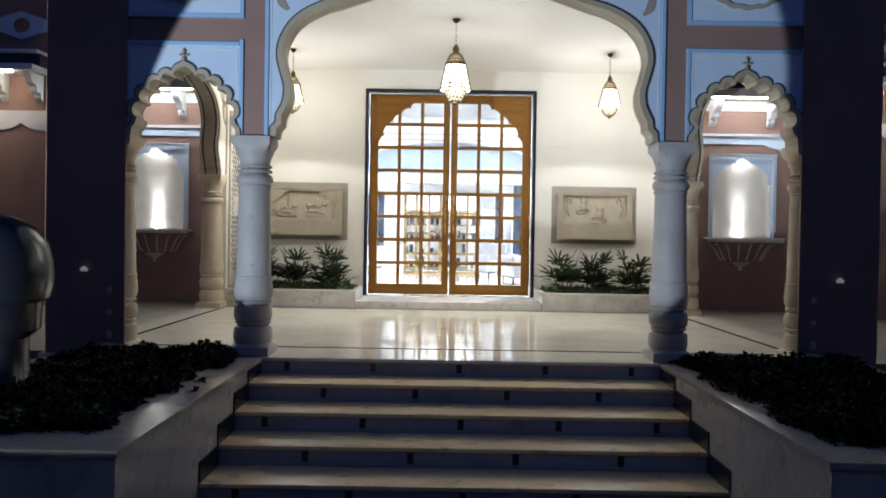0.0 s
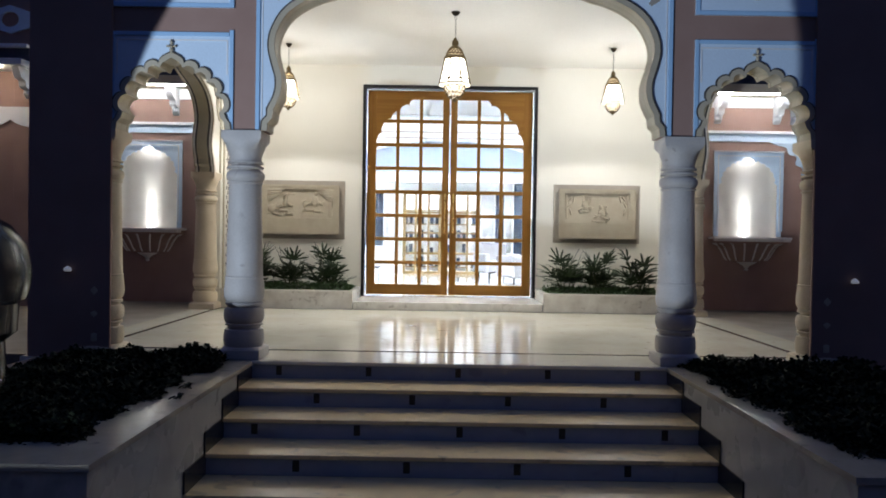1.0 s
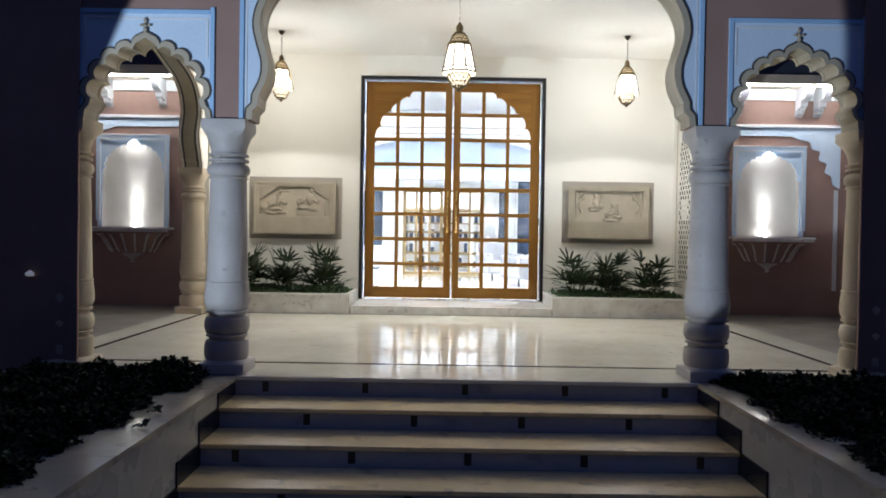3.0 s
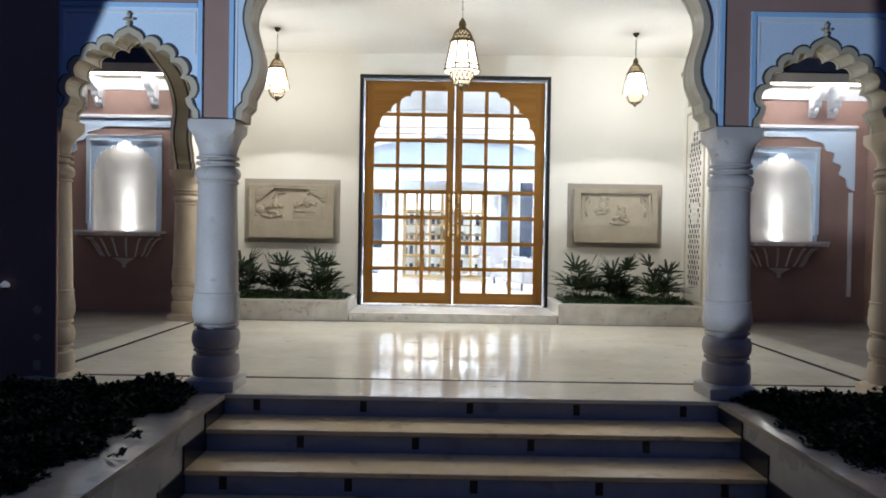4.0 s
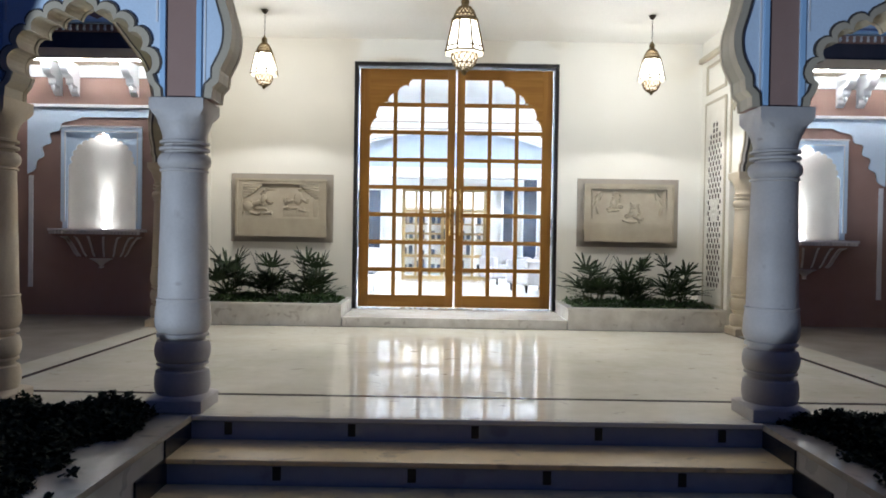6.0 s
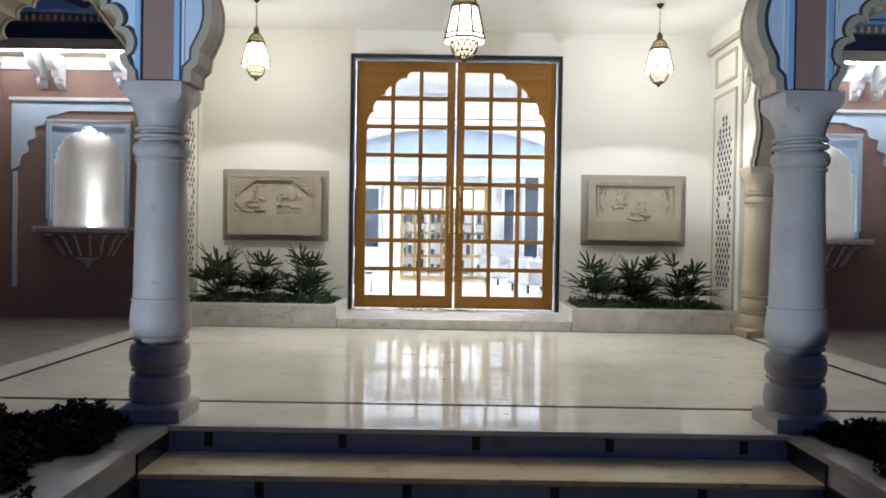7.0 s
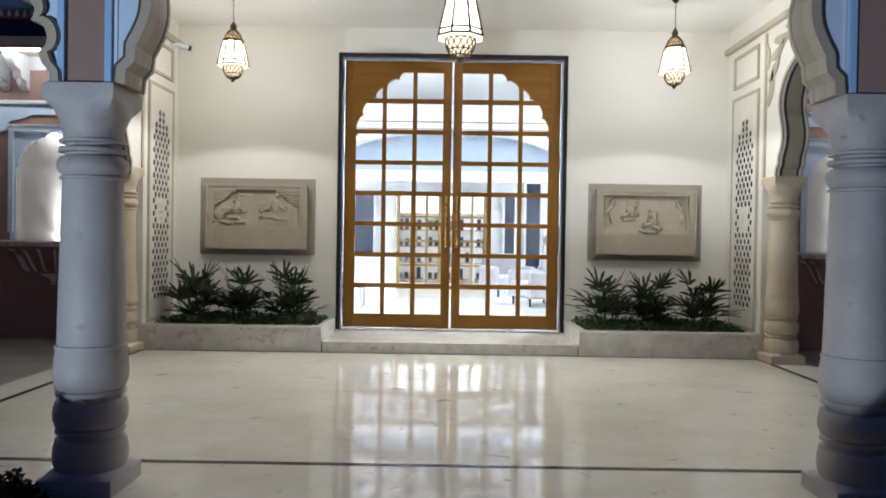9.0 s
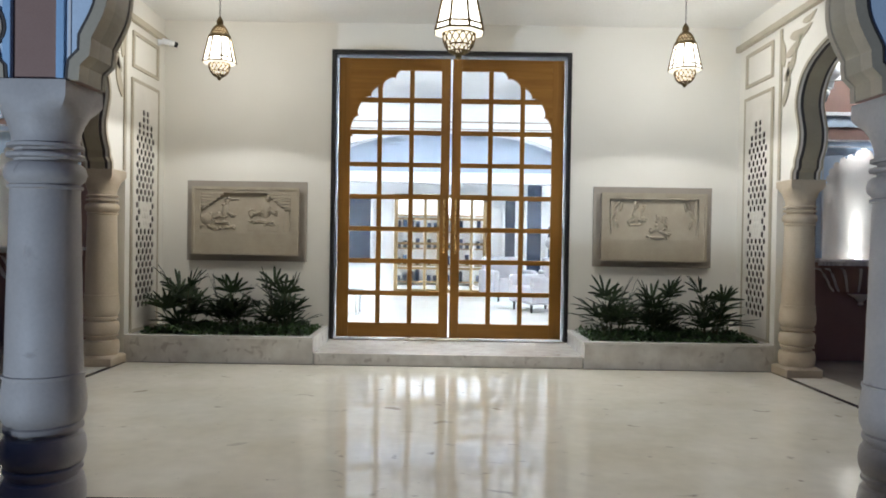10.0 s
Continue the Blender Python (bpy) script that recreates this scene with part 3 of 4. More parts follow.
def back_planter(sx):
    x0, x1 = sorted((sx * 1.40, sx * 3.345))
    ob = thing("planter", ((x0 + x1) / 2, 13.8, 0), "low white marble planter against the porch wall", "planter", "planters beside the door")
    hole = [(x0 + 0.09, 13.40), (x1 - 0.06, 13.40), (x1 - 0.06, 14.33), (x0 + 0.09, 14.33)]
    part("wall", prism([(x0, 13.30), (x1, 13.30), (x1, 14.348), (x0, 14.348)], [hole], 0.001, 0.25, "z"), PLANTER, ob)
    part("coping", prism([(x0 - 0.012, 13.288), (x1, 13.288), (x1, 14.348), (x0 - 0.012, 14.348)], [hole], 0.251, 0.275, "z"), PALE, ob)
    part("soil", box(x0 + 0.091, x1 - 0.061, 13.401, 14.329, 0.05, 0.24), SOIL, ob)


for sx in (-1, 1):
    back_planter(sx)
structure(part("door_step", box(-1.387, 1.387, 13.32, 14.62, 0.001, 0.115, 0.006), PLANTER), "white marble step in front of the door", "step")
structure(part("door_sill", box(-1.372, 1.372, 14.33, 14.60, 0.116, 0.125), COPING), "marble sill under the entrance door", "sill")

# ---- carved wall panels ----


def relief(x0, x1, variant):
    z0, z1 = 1.02, 1.95
    cx, cz = (x0 + x1) / 2, (z0 + z1) / 2
    ob = thing("carved_panel", (cx, 14.34, z0), "carved limestone relief slab in a taupe painted border", "relief panel", "carved wall panels")
    part("border", box(x0, x1, 14.338, 14.3495, z0, z1), TAUPE, ob, "taupe painted border")
    a, b, c, d = x0 + 0.095, x1 - 0.095, z0 + 0.085, z1 - 0.085
    fa, fb, fc, fd = a + 0.08, b - 0.08, c + 0.235, d - 0.055
    face = prism([(a, c), (b, c), (b, d), (a, d)], [[(fa, fc), (fb, fc), (fb, fd), (fa, fd)]], 14.255, 14.337)
    part("slab", face, RELIEF, ob)
    part("slab_edge", frame_rect(a - 0.012, b + 0.012, c - 0.012, d + 0.012, 0.03, 14.24, 14.2545), RELIEF, ob)
    # the field leans back from the flush lower part to its deepest line under the top
    field = part("field", prism([(14.3365, fc), (14.2552, fc), (14.3150, fd), (14.3365, fd)], [], fa, fb, "x"), RELIEF, ob, "sunken carved field")
    car = bmesh.new()
    rnd = random.Random(variant + 3)
    w, h = fb - fa, fd - fc

    def mass(u, v, du, dv, turn=0, depth=0.026):
        """A rounded mass at u, v of the field (0 to 1), half-sizes in metres, half sunk in the stone."""
        blob((fa + u * w, 14.2552 + 0.0598 * v - 0.004, fc + v * h), (du, depth, dv), car, (0, turn, 0), 2)

    if variant == 0:
        groups = ((0.07, 0.34, 0.075, 0.07, 0), (0.17, 0.42, 0.07, 0.035, -20), (0.27, 0.55, 0.038, 0.085, 8), (0.28, 0.80, 0.026, 0.034, 0), (0.34, 0.46, 0.055, 0.016, 30),
                  (0.24, 0.27, 0.15, 0.018, 0), (0.16, 0.13, 0.10, 0.016, 12), (0.32, 0.15, 0.08, 0.014, -10), (0.56, 0.48, 0.034, 0.05, 0), (0.62, 0.50, 0.05, 0.016, -28),
                  (0.72, 0.58, 0.062, 0.10, 0), (0.735, 0.87, 0.034, 0.042, 0), (0.80, 0.52, 0.065, 0.018, 35), (0.66, 0.30, 0.16, 0.022, -4), (0.76, 0.24, 0.09, 0.02, 10))
        for u, v, du, dv, t in groups:
            mass(u, v, min(du, 0.085), max(dv, 0.022), t)
            for q in range(5):
                mass(u + rnd.uniform(-0.9, 0.9) * du / w, max(0.04, v + rnd.uniform(-1.2, 1.2) * dv / h), rnd.uniform(0.010, 0.024), rnd.uniform(0.008, 0.018), rnd.uniform(-50, 50), 0.030)
        box(fa + 0.52 * w, fa + 0.86 * w, 14.258, 14.275, fc + 0.03 * h, fc + 0.24 * h, 0.012, car)
        box(fa + 0.29 * w, fa + 0.42 * w, 14.285, 14.31, fd - 0.085, fd - 0.055, 0.006, car)
        box(fb - 0.085, fb - 0.018, 14.258, 14.29, fc, fc + 0.26, 0.008, car)
        for q in range(6):
            box(fa, fa + 0.26 - 0.04 * q, 14.2552, 14.312, fd - 0.033 * (q + 1) + 0.003, fd - 0.033 * q, 0.007, car)
            box(fb - 0.27 + 0.042 * q, fb, 14.2552, 14.312, fd - 0.033 * (q + 1) + 0.003, fd - 0.033 * q, 0.007, car)
            mass((w - 0.275 + 0.042 * q) / w, 1 - (0.033 * q + 0.022) / h, 0.017, 0.019, 0, 0.03)
    else:
        groups = ((0.31, 0.85, 0.030, 0.040, 0), (0.31, 0.58, 0.048, 0.085, 0), (0.25, 0.47, 0.055, 0.017, -40), (0.38, 0.50, 0.05, 0.016, 35), (0.39, 0.72, 0.011, 0.085, 25),
                  (0.30, 0.38, 0.09, 0.016, 0), (0.56, 0.52, 0.034, 0.042, 0), (0.57, 0.32, 0.052, 0.07, 10), (0.64, 0.42, 0.016, 0.075, -14), (0.51, 0.24, 0.07, 0.02, -35),
                  (0.62, 0.16, 0.08, 0.02, 22), (0.54, 0.05, 0.13, 0.014, 0))
        for u, v, du, dv, t in groups:
            mass(u, v, min(du, 0.085), max(dv, 0.022), t)
            for q in range(5):
                mass(u + rnd.uniform(-0.9, 0.9) * du / w, max(0.04, v + rnd.uniform(-1.2, 1.2) * dv / h), rnd.uniform(0.010, 0.024), rnd.uniform(0.008, 0.018), rnd.uniform(-50, 50), 0.030)
        for s in (0, 1):
            box(*((fa + 0.015, fa + 0.04) if s == 0 else (fb - 0.04, fb - 0.015)), 14.262, 14.30, fc, fd - 0.02, 0.006, car)
            for u, v, t in ((0.10, 0.86, -35), (0.14, 0.80, -12), (0.07, 0.62, -30), (0.085, 0.38, 15)):
                mass(u if s == 0 else 1 - u, v, 0.016, 0.062, t if s else -t, 0.036)
    split(car, "carved_shape", RELIEF, field)
    return ob


relief(-3.065, -1.665, 0)
relief(1.668, 3.050, 1)

# ---- entrance door ----
DY = 14.45
door = thing("door_1", (0, DY, 0.125), "closed double teak entrance door with square glazed panes", "door", kind="structure")
fr = box(-1.395, 1.395, 14.325, 14.348, 3.455, 3.497)
box(-1.395, -1.36, 14.325, 14.348, 0.126, 3.455, 0, fr)
box(1.36, 1.395, 14.325, 14.348, 0.126, 3.455, 0, fr)
prism([(-1.372, 0.126), (-1.372, 3.472), (1.372, 3.472), (1.372, 0.126), (1.35, 0.126), (1.35, 3.45), (-1.35, 3.45), (-1.35, 0.126)], [], 14.3485, 14.56, "y", fr)
part("door_frame", fr, BLACK, door, "black metal door frame")
PX0, PITCH, PW = 0.118, 0.3745, 0.320
PZ0, PZP, PH = 0.312, 0.379, 0.324
scallop_o = moved(foil_half(1.15, 0.90, (3, 19, 35, 45.5, 55, 72), 0.5, 0.0), 0, 2.46)
for sx in (-1, 1):
    leaf = part("door_leaf", bmesh.new(), WOOD_V, door)
    leaf.name = "door_leaf"
    a, b = 0.012, 1.325
    x0, x1 = sorted((sx * a, sx * b))
    g0, g1 = PX0, PX0 + 2 * PITCH + PW
    ya, yb = DY - 0.025, DY + 0.025
    part("stile", box(*sorted((sx * a, sx * g0)), ya, yb, 0.145, 3.425, 0.004), WOOD_V, leaf)
    part("stile", box(*sorted((sx * g1, sx * b)), ya, yb, 0.145, 3.425, 0.004), WOOD_V, leaf)
    gx = sorted((sx * g0, sx * g1))
    part("bottom_rail", box(*gx, ya + 0.001, yb - 0.001, 0.145, PZ0, 0.003), WOOD_H, leaf)
    ztop = PZ0 + 7 * PZP + PH
    part("top_rail", box(*gx, ya + 0.001, yb - 0.001, ztop, 3.425, 0.003), WOOD_H, leaf)
    for c in range(2):
        xa = PX0 + c * PITCH + PW
        part("glazing_bar", box(*sorted((sx * xa, sx * (xa + PITCH - PW))), ya + 0.006, yb - 0.006, PZ0, ztop, 0.006), WOOD_V, leaf)
    for r in range(7):
        za = PZ0 + r * PZP + PH
        part("glazing_bar", box(*gx, ya + 0.004, yb - 0.004, za, za + PZP - PH, 0.006), WOOD_H, leaf)
    for c in range(3):
        for r in range(8):
            xa, za = PX0 + c * PITCH, PZ0 + r * PZP
            pane = part("pane", box(*sorted((sx * (xa + 0.001), sx * (xa + PW - 0.001))), DY - 0.004, DY + 0.004, za + 0.001, za + PH - 0.001), GLASS, leaf)
            pane.visible_shadow = False
    path = [(x, z) for x, z in scallop_o if x >= g0 and z < ztop - 0.001]
    poly = [(g1, path[0][1])] + [(min(x, g1), z) for x, z in path] + [(path[-1][0] - 0.03, ztop), (g1, ztop)]
    part("arched_board", prism([(sx * x, z) for x, z in poly], [], ya - 0.006, yb + 0.006), WOOD_H, leaf, "scalloped teak board above the panes")
    hx = sx * 0.066
    h = tube([(hx, ya - 0.05, 1.15), (hx, ya - 0.05, 1.77)], 0.010, n=12)
    for z in (1.20, 1.72):
        tube([(hx, ya - 0.05, z), (hx, ya + 0.002, z)], 0.008, bm=h)
        lathe([(0.004, -0.06), (0.012, -0.05), (0.016, -0.03), (0.010, -0.015), (0.017, 0), (0.010, 0.015), (0.016, 0.03), (0.012, 0.05), (0.004, 0.06)], (hx, ya - 0.05, z), 12, h)
    part("handle", h, BRASS, leaf, "turned brass pull handle", True)

# ---- lanterns ----


def lantern(x, y, size, drop, power, spread, bulb):
    """A faceted glass lantern under a pierced brass dome; drop: height of its lowest point."""
    ob = thing("pendant_lantern", (x, y, drop), "lit brass pendant lantern with faceted milky glass and pierced dome", "pendant lamp", "porch lanterns")
    s, at = size, (x, y, drop)
    part("rose", lathe([(0.045 * s, 3.808 - drop), (0.045 * s, 3.80 - drop), (0.03 * s, 3.775 - drop), (0.008, 3.755 - drop)], at, 20), DARKM, ob, "dark ceiling rose", True)
    top = 0.66 * s
    ch = bmesh.new()
    n = int((3.76 - drop - top) / 0.03)
    for k in range(n):
        z = drop + top + 0.03 * (k + 0.5)
        t = [2 * math.pi * q / 8 for q in range(9)]
        tube([(x + (0.008 * math.cos(v) if k % 2 else 0), y + (0 if k % 2 else 0.008 * math.cos(v)), z + 0.019 * math.sin(v)) for v in t], 0.0025, bm=ch, n=4)
    part("chain", ch, DARKM, ob)
    part("finial", lathe([(0.004, 0.665 * s), (0.012 * s, 0.65 * s), (0.03 * s, 0.625 * s), (0.036 * s, 0.60 * s), (0.03 * s, 0.575 * s), (0.045 * s, 0.56 * s), (0.05 * s, 0.55 * s)], at, 16), ABRASS, ob, smooth=True)
    dome = bmesh.new()
    prof = [(0.05, 0.55), (0.072, 0.525), (0.085, 0.495), (0.092, 0.47), (0.105, 0.455), (0.112, 0.44)]
    for r, z in ((0.052, 0.55), (0.088, 0.49), (0.108, 0.452), (0.113, 0.437)):
        tube([(x + r * s * math.cos(2 * math.pi * k / 24), y + r * s * math.sin(2 * math.pi * k / 24), drop + z * s) for k in range(25)], 0.006 * s, bm=dome, n=5)
    for k in range(16):
        t = 2 * math.pi * k / 16
        for tw in (-0.22, 0.22):
            tube([(x + r * s * math.cos(t + tw * i), y + r * s * math.sin(t + tw * i), drop + z * s) for i, (r, z) in enumerate(prof)], 0.0055 * s, bm=dome, n=4)
    dome_ob = part("dome", dome, ABRASS, ob, "pierced brass dome")
    part("dome_glow", lathe([(0.04 * s, 0.54 * s), (0.066 * s, 0.52 * s), (0.085 * s, 0.465 * s), (0.10 * s, 0.442 * s)], at, 16), DGLOW, dome_ob, "glowing lining")
    part("glass", lathe([(0.104 * s, 0.436 * s), (0.160 * s, 0.185 * s)], at, 8, flat=True), LANTERN, ob, "glowing milky glass panels")
    ribs = bmesh.new()
    for k in range(8):
        t = 2 * math.pi * (k + 0.5) / 8
        tube([(x + r * s * math.cos(t), y + r * s * math.sin(t), drop + z * s) for r, z in ((0.108, 0.44), (0.166, 0.18))], 0.010 * s, bm=ribs, n=5)
        t2 = 2 * math.pi * (k + 1.5) / 8
        for r, z in ((0.109, 0.438), (0.167, 0.182), (0.150, 0.225)):
            tube([(x + r * s * math.cos(u), y + r * s * math.sin(u), drop + z * s) for u in (t, t2)], 0.0085 * s, bm=ribs, n=5)
    part("rib_frame", ribs, ABRASS, ob, "brass rib frame")
    part("rim", lathe([(0.105 * s, 0.168 * s), (0.165 * s, 0.172 * s), (0.170 * s, 0.182 * s), (0.150 * s, 0.184 * s)], at, 8, flat=True), LGLOW, ob, "pale glowing rim")
    bowl = bmesh.new()
    bp = [(0.108, 0.168), (0.106, 0.13), (0.092, 0.09), (0.066, 0.055), (0.03, 0.035)]
    for r, z in bp[:1] + bp[2:]:
        tube([(x + r * s * math.cos(2 * math.pi * k / 20), y + r * s * math.sin(2 * math.pi * k / 20), drop + z * s) for k in range(21)], 0.006 * s, bm=bowl, n=5)
    for k in range(14):
        t = 2 * math.pi * k / 14
        for tw in (-0.24, 0.24):
            tube([(x + r * s * math.cos(t + tw * i), y + r * s * math.sin(t + tw * i), drop + z * s) for i, (r, z) in enumerate(bp)], 0.006 * s, bm=bowl, n=4)
    lathe([(0.03 * s, 0.035 * s), (0.018 * s, 0.028 * s), (0.022 * s, 0.015 * s), (0.008 * s, 0.0)], at, 12, bowl)
    bowl_ob = part("bowl", bowl, ABRASS, ob, "pierced brass bowl with a drop finial")
    part("bowl_glow", lathe([(0.10 * s, 0.166 * s), (0.098 * s, 0.13 * s), (0.084 * s, 0.094 * s), (0.058 * s, 0.06 * s), (0.02 * s, 0.04 * s)], at, 16), LGLOW, bowl_ob, "glowing lining")
    for c in ob.children_recursive:
        if c.name.split(".")[0] in ("glass", "dome_glow", "bowl_glow", "rim"):
            c.visible_shadow = False
    lamp("lantern_spill", "SPOT", pose(x, y, drop - 0.02, 0, 0, 0), power, WARM, 0.03, spread, 0.2)
    lamp("lantern_bulb", "POINT", pose(x, y, drop + 0.30 * s), bulb * s * s, WARM, 0.07)
    return ob


DGLOW = mat("dome_lining", (1.0, 0.85, 0.6), None, rough=0.5, emit=0.45)
LGLOW = mat("lantern_lining", (1.0, 0.90, 0.70), None, rough=0.5, emit=2.0)
lantern(-2.33, 13.1, 0.965, 2.86, 52, 142, 42)
lantern(2.31, 13.1, 0.965, 2.86, 52, 142, 42)
lantern(0.03, 11.5, 1.19, 2.715, 105, 104, 20)

# ---- security camera on the side wall ----
cc = thing("security_camera", (-3.3, 14.0, 3.5), "small white security camera with a black lens", "security camera")
part("bracket", tube([(-3.348, 14.12, 3.50), (-3.30, 14.14, 3.51)], 0.045, 0.03, n=14), WHITE, cc, smooth=True)
cbody = part("body", tube([(-3.31, 14.13, 3.515), (-3.19, 14.201, 3.494)], 0.034, 0.034, n=14), WHITE, cc, smooth=True)
part("lens", tube([(-3.19, 14.201, 3.494), (-3.158, 14.219, 3.488)], 0.033, 0.03, n=14), BLACK, cbody, smooth=True)

# ---- side wings ----
WY = 14.10


def wing(sx):
    X = lambda v: sx * v
    cx, dz = (4.72, 0.0) if sx < 0 else (4.67, -0.03)
    arch = [(0.46, 1.155), (0.46, 2.16 + dz), (0.41, 2.34 + dz), (0.25, 2.43 + dz), (0.0, 2.45 + dz)]
    hole = [(X(cx + x), z) for x, z in both(arch)]
    a, b = sorted((X(3.672), X(5.9)))
    w = structure(part("wall_wing", prism([(a, 0), (b, 0), (b, 5.6), (a, 5.6)], [hole], WY, WY + 0.35), PINK), "terracotta plaster wing wall with a lit niche", "wall")
    # curved back of the niche
    nb = bmesh.new()
    rows = []
    for z in (1.13, 1.4, 1.8, 2.2, 2.465 + dz):
        rows.append([nb.verts.new((X(cx) + 0.465 * math.cos(t), WY + 0.005 + 0.13 * math.sin(t), z)) for t in [math.pi * k / 18 for k in range(19)]])
    for r0, r1 in zip(rows, rows[1:]):
        for k in range(18):
            nb.faces.new((r0[k], r0[k + 1], r1[k + 1], r1[k]))
    nb.faces.new(rows[0]), nb.faces.new(rows[-1])
    part("niche", nb, NICHE, w, "cream curved niche", True)
    # niche frame with scalloped opening
    q = [(X(cx - 0.525), 1.16), (X(cx + 0.525), 1.16), (X(cx + 0.525), 2.485 + dz), (X(cx - 0.525), 2.485 + dz)]
    op = [(X(cx + x), z) for x, z in both([(0.455, 1.1601)] + [(0.455, 2.0 + dz)] + moved(foil_half(0.405, 0.33, (2, 17, 32, 47, 61, 74), 0.75, 0.0), 0, 2.035 + dz))]
    poly = [q[0]] + op[::-1] + [q[1], q[2], q[3]] if sx > 0 else [q[0]] + op[::-1] + [q[1], q[2], q[3]]
    part("niche_surround", prism(poly, [], WY - 0.02, WY - 0.001), BLUE, w, "pale blue niche surround")
    part("niche_frame", prism([(X(cx - 0.538), 1.25), (X(cx - 0.538), 2.505 + dz), (X(cx + 0.538), 2.505 + dz), (X(cx + 0.538), 1.25), (X(cx + 0.478), 1.25), (X(cx + 0.478), 2.445 + dz), (X(cx - 0.478), 2.445 + dz), (X(cx - 0.478), 1.25)], [], WY - 0.045, WY - 0.0205), BLUE, w, "pale blue niche frame")
    part("niche_bead", prism([(X(cx - 0.489), 1.25), (X(cx - 0.489), 2.456 + dz), (X(cx + 0.489), 2.456 + dz), (X(cx + 0.489), 1.25), (X(cx + 0.474), 1.25), (X(cx + 0.474), 2.441 + dz), (X(cx - 0.474), 2.441 + dz), (X(cx - 0.474), 1.25)], [], WY - 0.054, WY - 0.0455), WHITE, w, "thin white bead of the niche frame")
    beads = bmesh.new()
    for k in range(30):
        box(X(cx) - 0.54 + k * 0.0365, X(cx) - 0.54 + k * 0.0365 + 0.022, WY - 0.06, WY - 0.02, 2.506 + dz, 2.528 + dz, 0.0, beads)
    split(beads, "bead", WHITE, w, False)
    # blue blind arch round the niche
    corner = smooth_path([(0.0, -0.92), (0.10, -0.86), (0.13, -0.74), (0.22, -0.68), (0.20, -0.56), (0.31, -0.50), (0.30, -0.38), (0.42, -0.34), (0.46, -0.24), (0.62, -0.20), (0.72, -0.155)], 4)
    edge = [(5.72 - x * 1.0, 2.80 + z) for x, z in corner] + [(3.95, 2.645), (3.88, 2.60), (3.80, 2.56), (3.70, 2.52)]
    poly = [(X(5.72), 2.80)] + [(X(x), z) for x, z in edge] + [(X(3.70), 2.80)]
    part("blind_arch", prism(poly, [], WY - 0.02, WY - 0.001), BLUE, w, "pale blue blind arch with scalloped corner")
    part("blind_arch_edge", box(*sorted((X(3.70), X(5.74))), WY - 0.05, WY - 0.021, 2.765, 2.81, 0.006), WHITE, w)
    part("blind_arch_leg", box(*sorted((X(5.64), X(5.70))), WY - 0.02, WY - 0.001, 0.37, 1.86, 0.004), WHITE, w, "thin white strip")
    # shelf on lotus brackets
    sh = thing("niche_shelf", (X(cx), WY - 0.1, 0.7), "white bracketed stone shelf under the lit niche", "shelf", "niche shelves")
    slab = part("slab", box(X(cx) - 0.606, X(cx) + 0.606, WY - 0.25, WY - 0.001, 1.12, 1.155, 0.008), CORBEL, sh)
    dent = bmesh.new()
    for k in range(26):
        u = X(cx) - 0.575 + k * 0.046
        box(u - 0.014, u + 0.014, WY - 0.24, WY - 0.2, 1.085, 1.12, 0.0, dent)
    split(dent, "dentil", CORBEL, slab, False)
    part("bed", box(X(cx) - 0.57, X(cx) + 0.57, WY - 0.2, WY - 0.001, 1.055, 1.119, 0.01), PINK, sh)
    # hollow terracotta corbel with S-curved petal ribs on it
    cor = bmesh.new()
    rows = []
    for hw, dp, z in ((0.50, 0.17, 1.054), (0.455, 0.15, 1.0), (0.40, 0.12, 0.92), (0.345, 0.085, 0.83), (0.31, 0.06, 0.79), (0.16, 0.045, 0.765)):
        rows.append([cor.verts.new((X(cx) + hw * math.cos(t), WY - 0.002 - dp * math.sin(t), z)) for t in [math.pi * k / 20 for k in range(21)]])
    for r0, r1 in zip(rows, rows[1:]):
        for k in range(20):
            cor.faces.new((r0[k], r0[k + 1], r1[k + 1], r1[k]))
    part("corbel", cor, PINK, sh, "terracotta corbel bowl", True)
    for k in range(8):
        t = math.pi * (k + 0.5) / 8
        line = [(0.55, 0.185, 1.058), (0.49, 0.175, 1.035), (0.445, 0.155, 0.98), (0.40, 0.128, 0.91), (0.365, 0.10, 0.84), (0.32, 0.07, 0.79)]
        part("petal", tube([(X(cx) + hw * math.cos(t), WY - 0.004 - dp * math.sin(t), z) for hw, dp, z in line], 0.016, 0.012, n=6), CORBEL, sh, smooth=True)
    part("drop", lathe([(0.01, 0.63), (0.035, 0.645), (0.02, 0.665), (0.05, 0.70), (0.12, 0.745), (0.15, 0.757), (0.15, 0.764)], (X(cx), WY - 0.012, 0), 18), CORBEL, sh, smooth=True)
    up = thing("niche_light", (X(cx), WY + 0.08, 1.155), "small recessed uplight glowing in the niche floor", "uplight", "niche lights")
    part("lens", lathe([(0.035, 0.02), (0.035, 0.026), (0.02, 0.028)], (X(cx), WY + 0.06, 1.135), 16), LED, up)
    part("bezel", prism([(X(cx) + 0.05 * math.cos(t), WY + 0.06 + 0.05 * math.sin(t)) for t in [2 * math.pi * k / 20 for k in range(20)]], [[(X(cx) + 0.038 * math.cos(t), WY + 0.06 + 0.038 * math.sin(t)) for t in [2 * math.pi * k / 20 for k in range(20)]]], 1.1555, 1.160, "z"), BLACK, up)
    lamp("niche_uplight", "SPOT", look((X(cx), WY + 0.06, 1.18), (X(cx), WY + 0.10, 1.9)), 34, (0.97, 0.98, 1.0), 0.03, 66, 1.0)
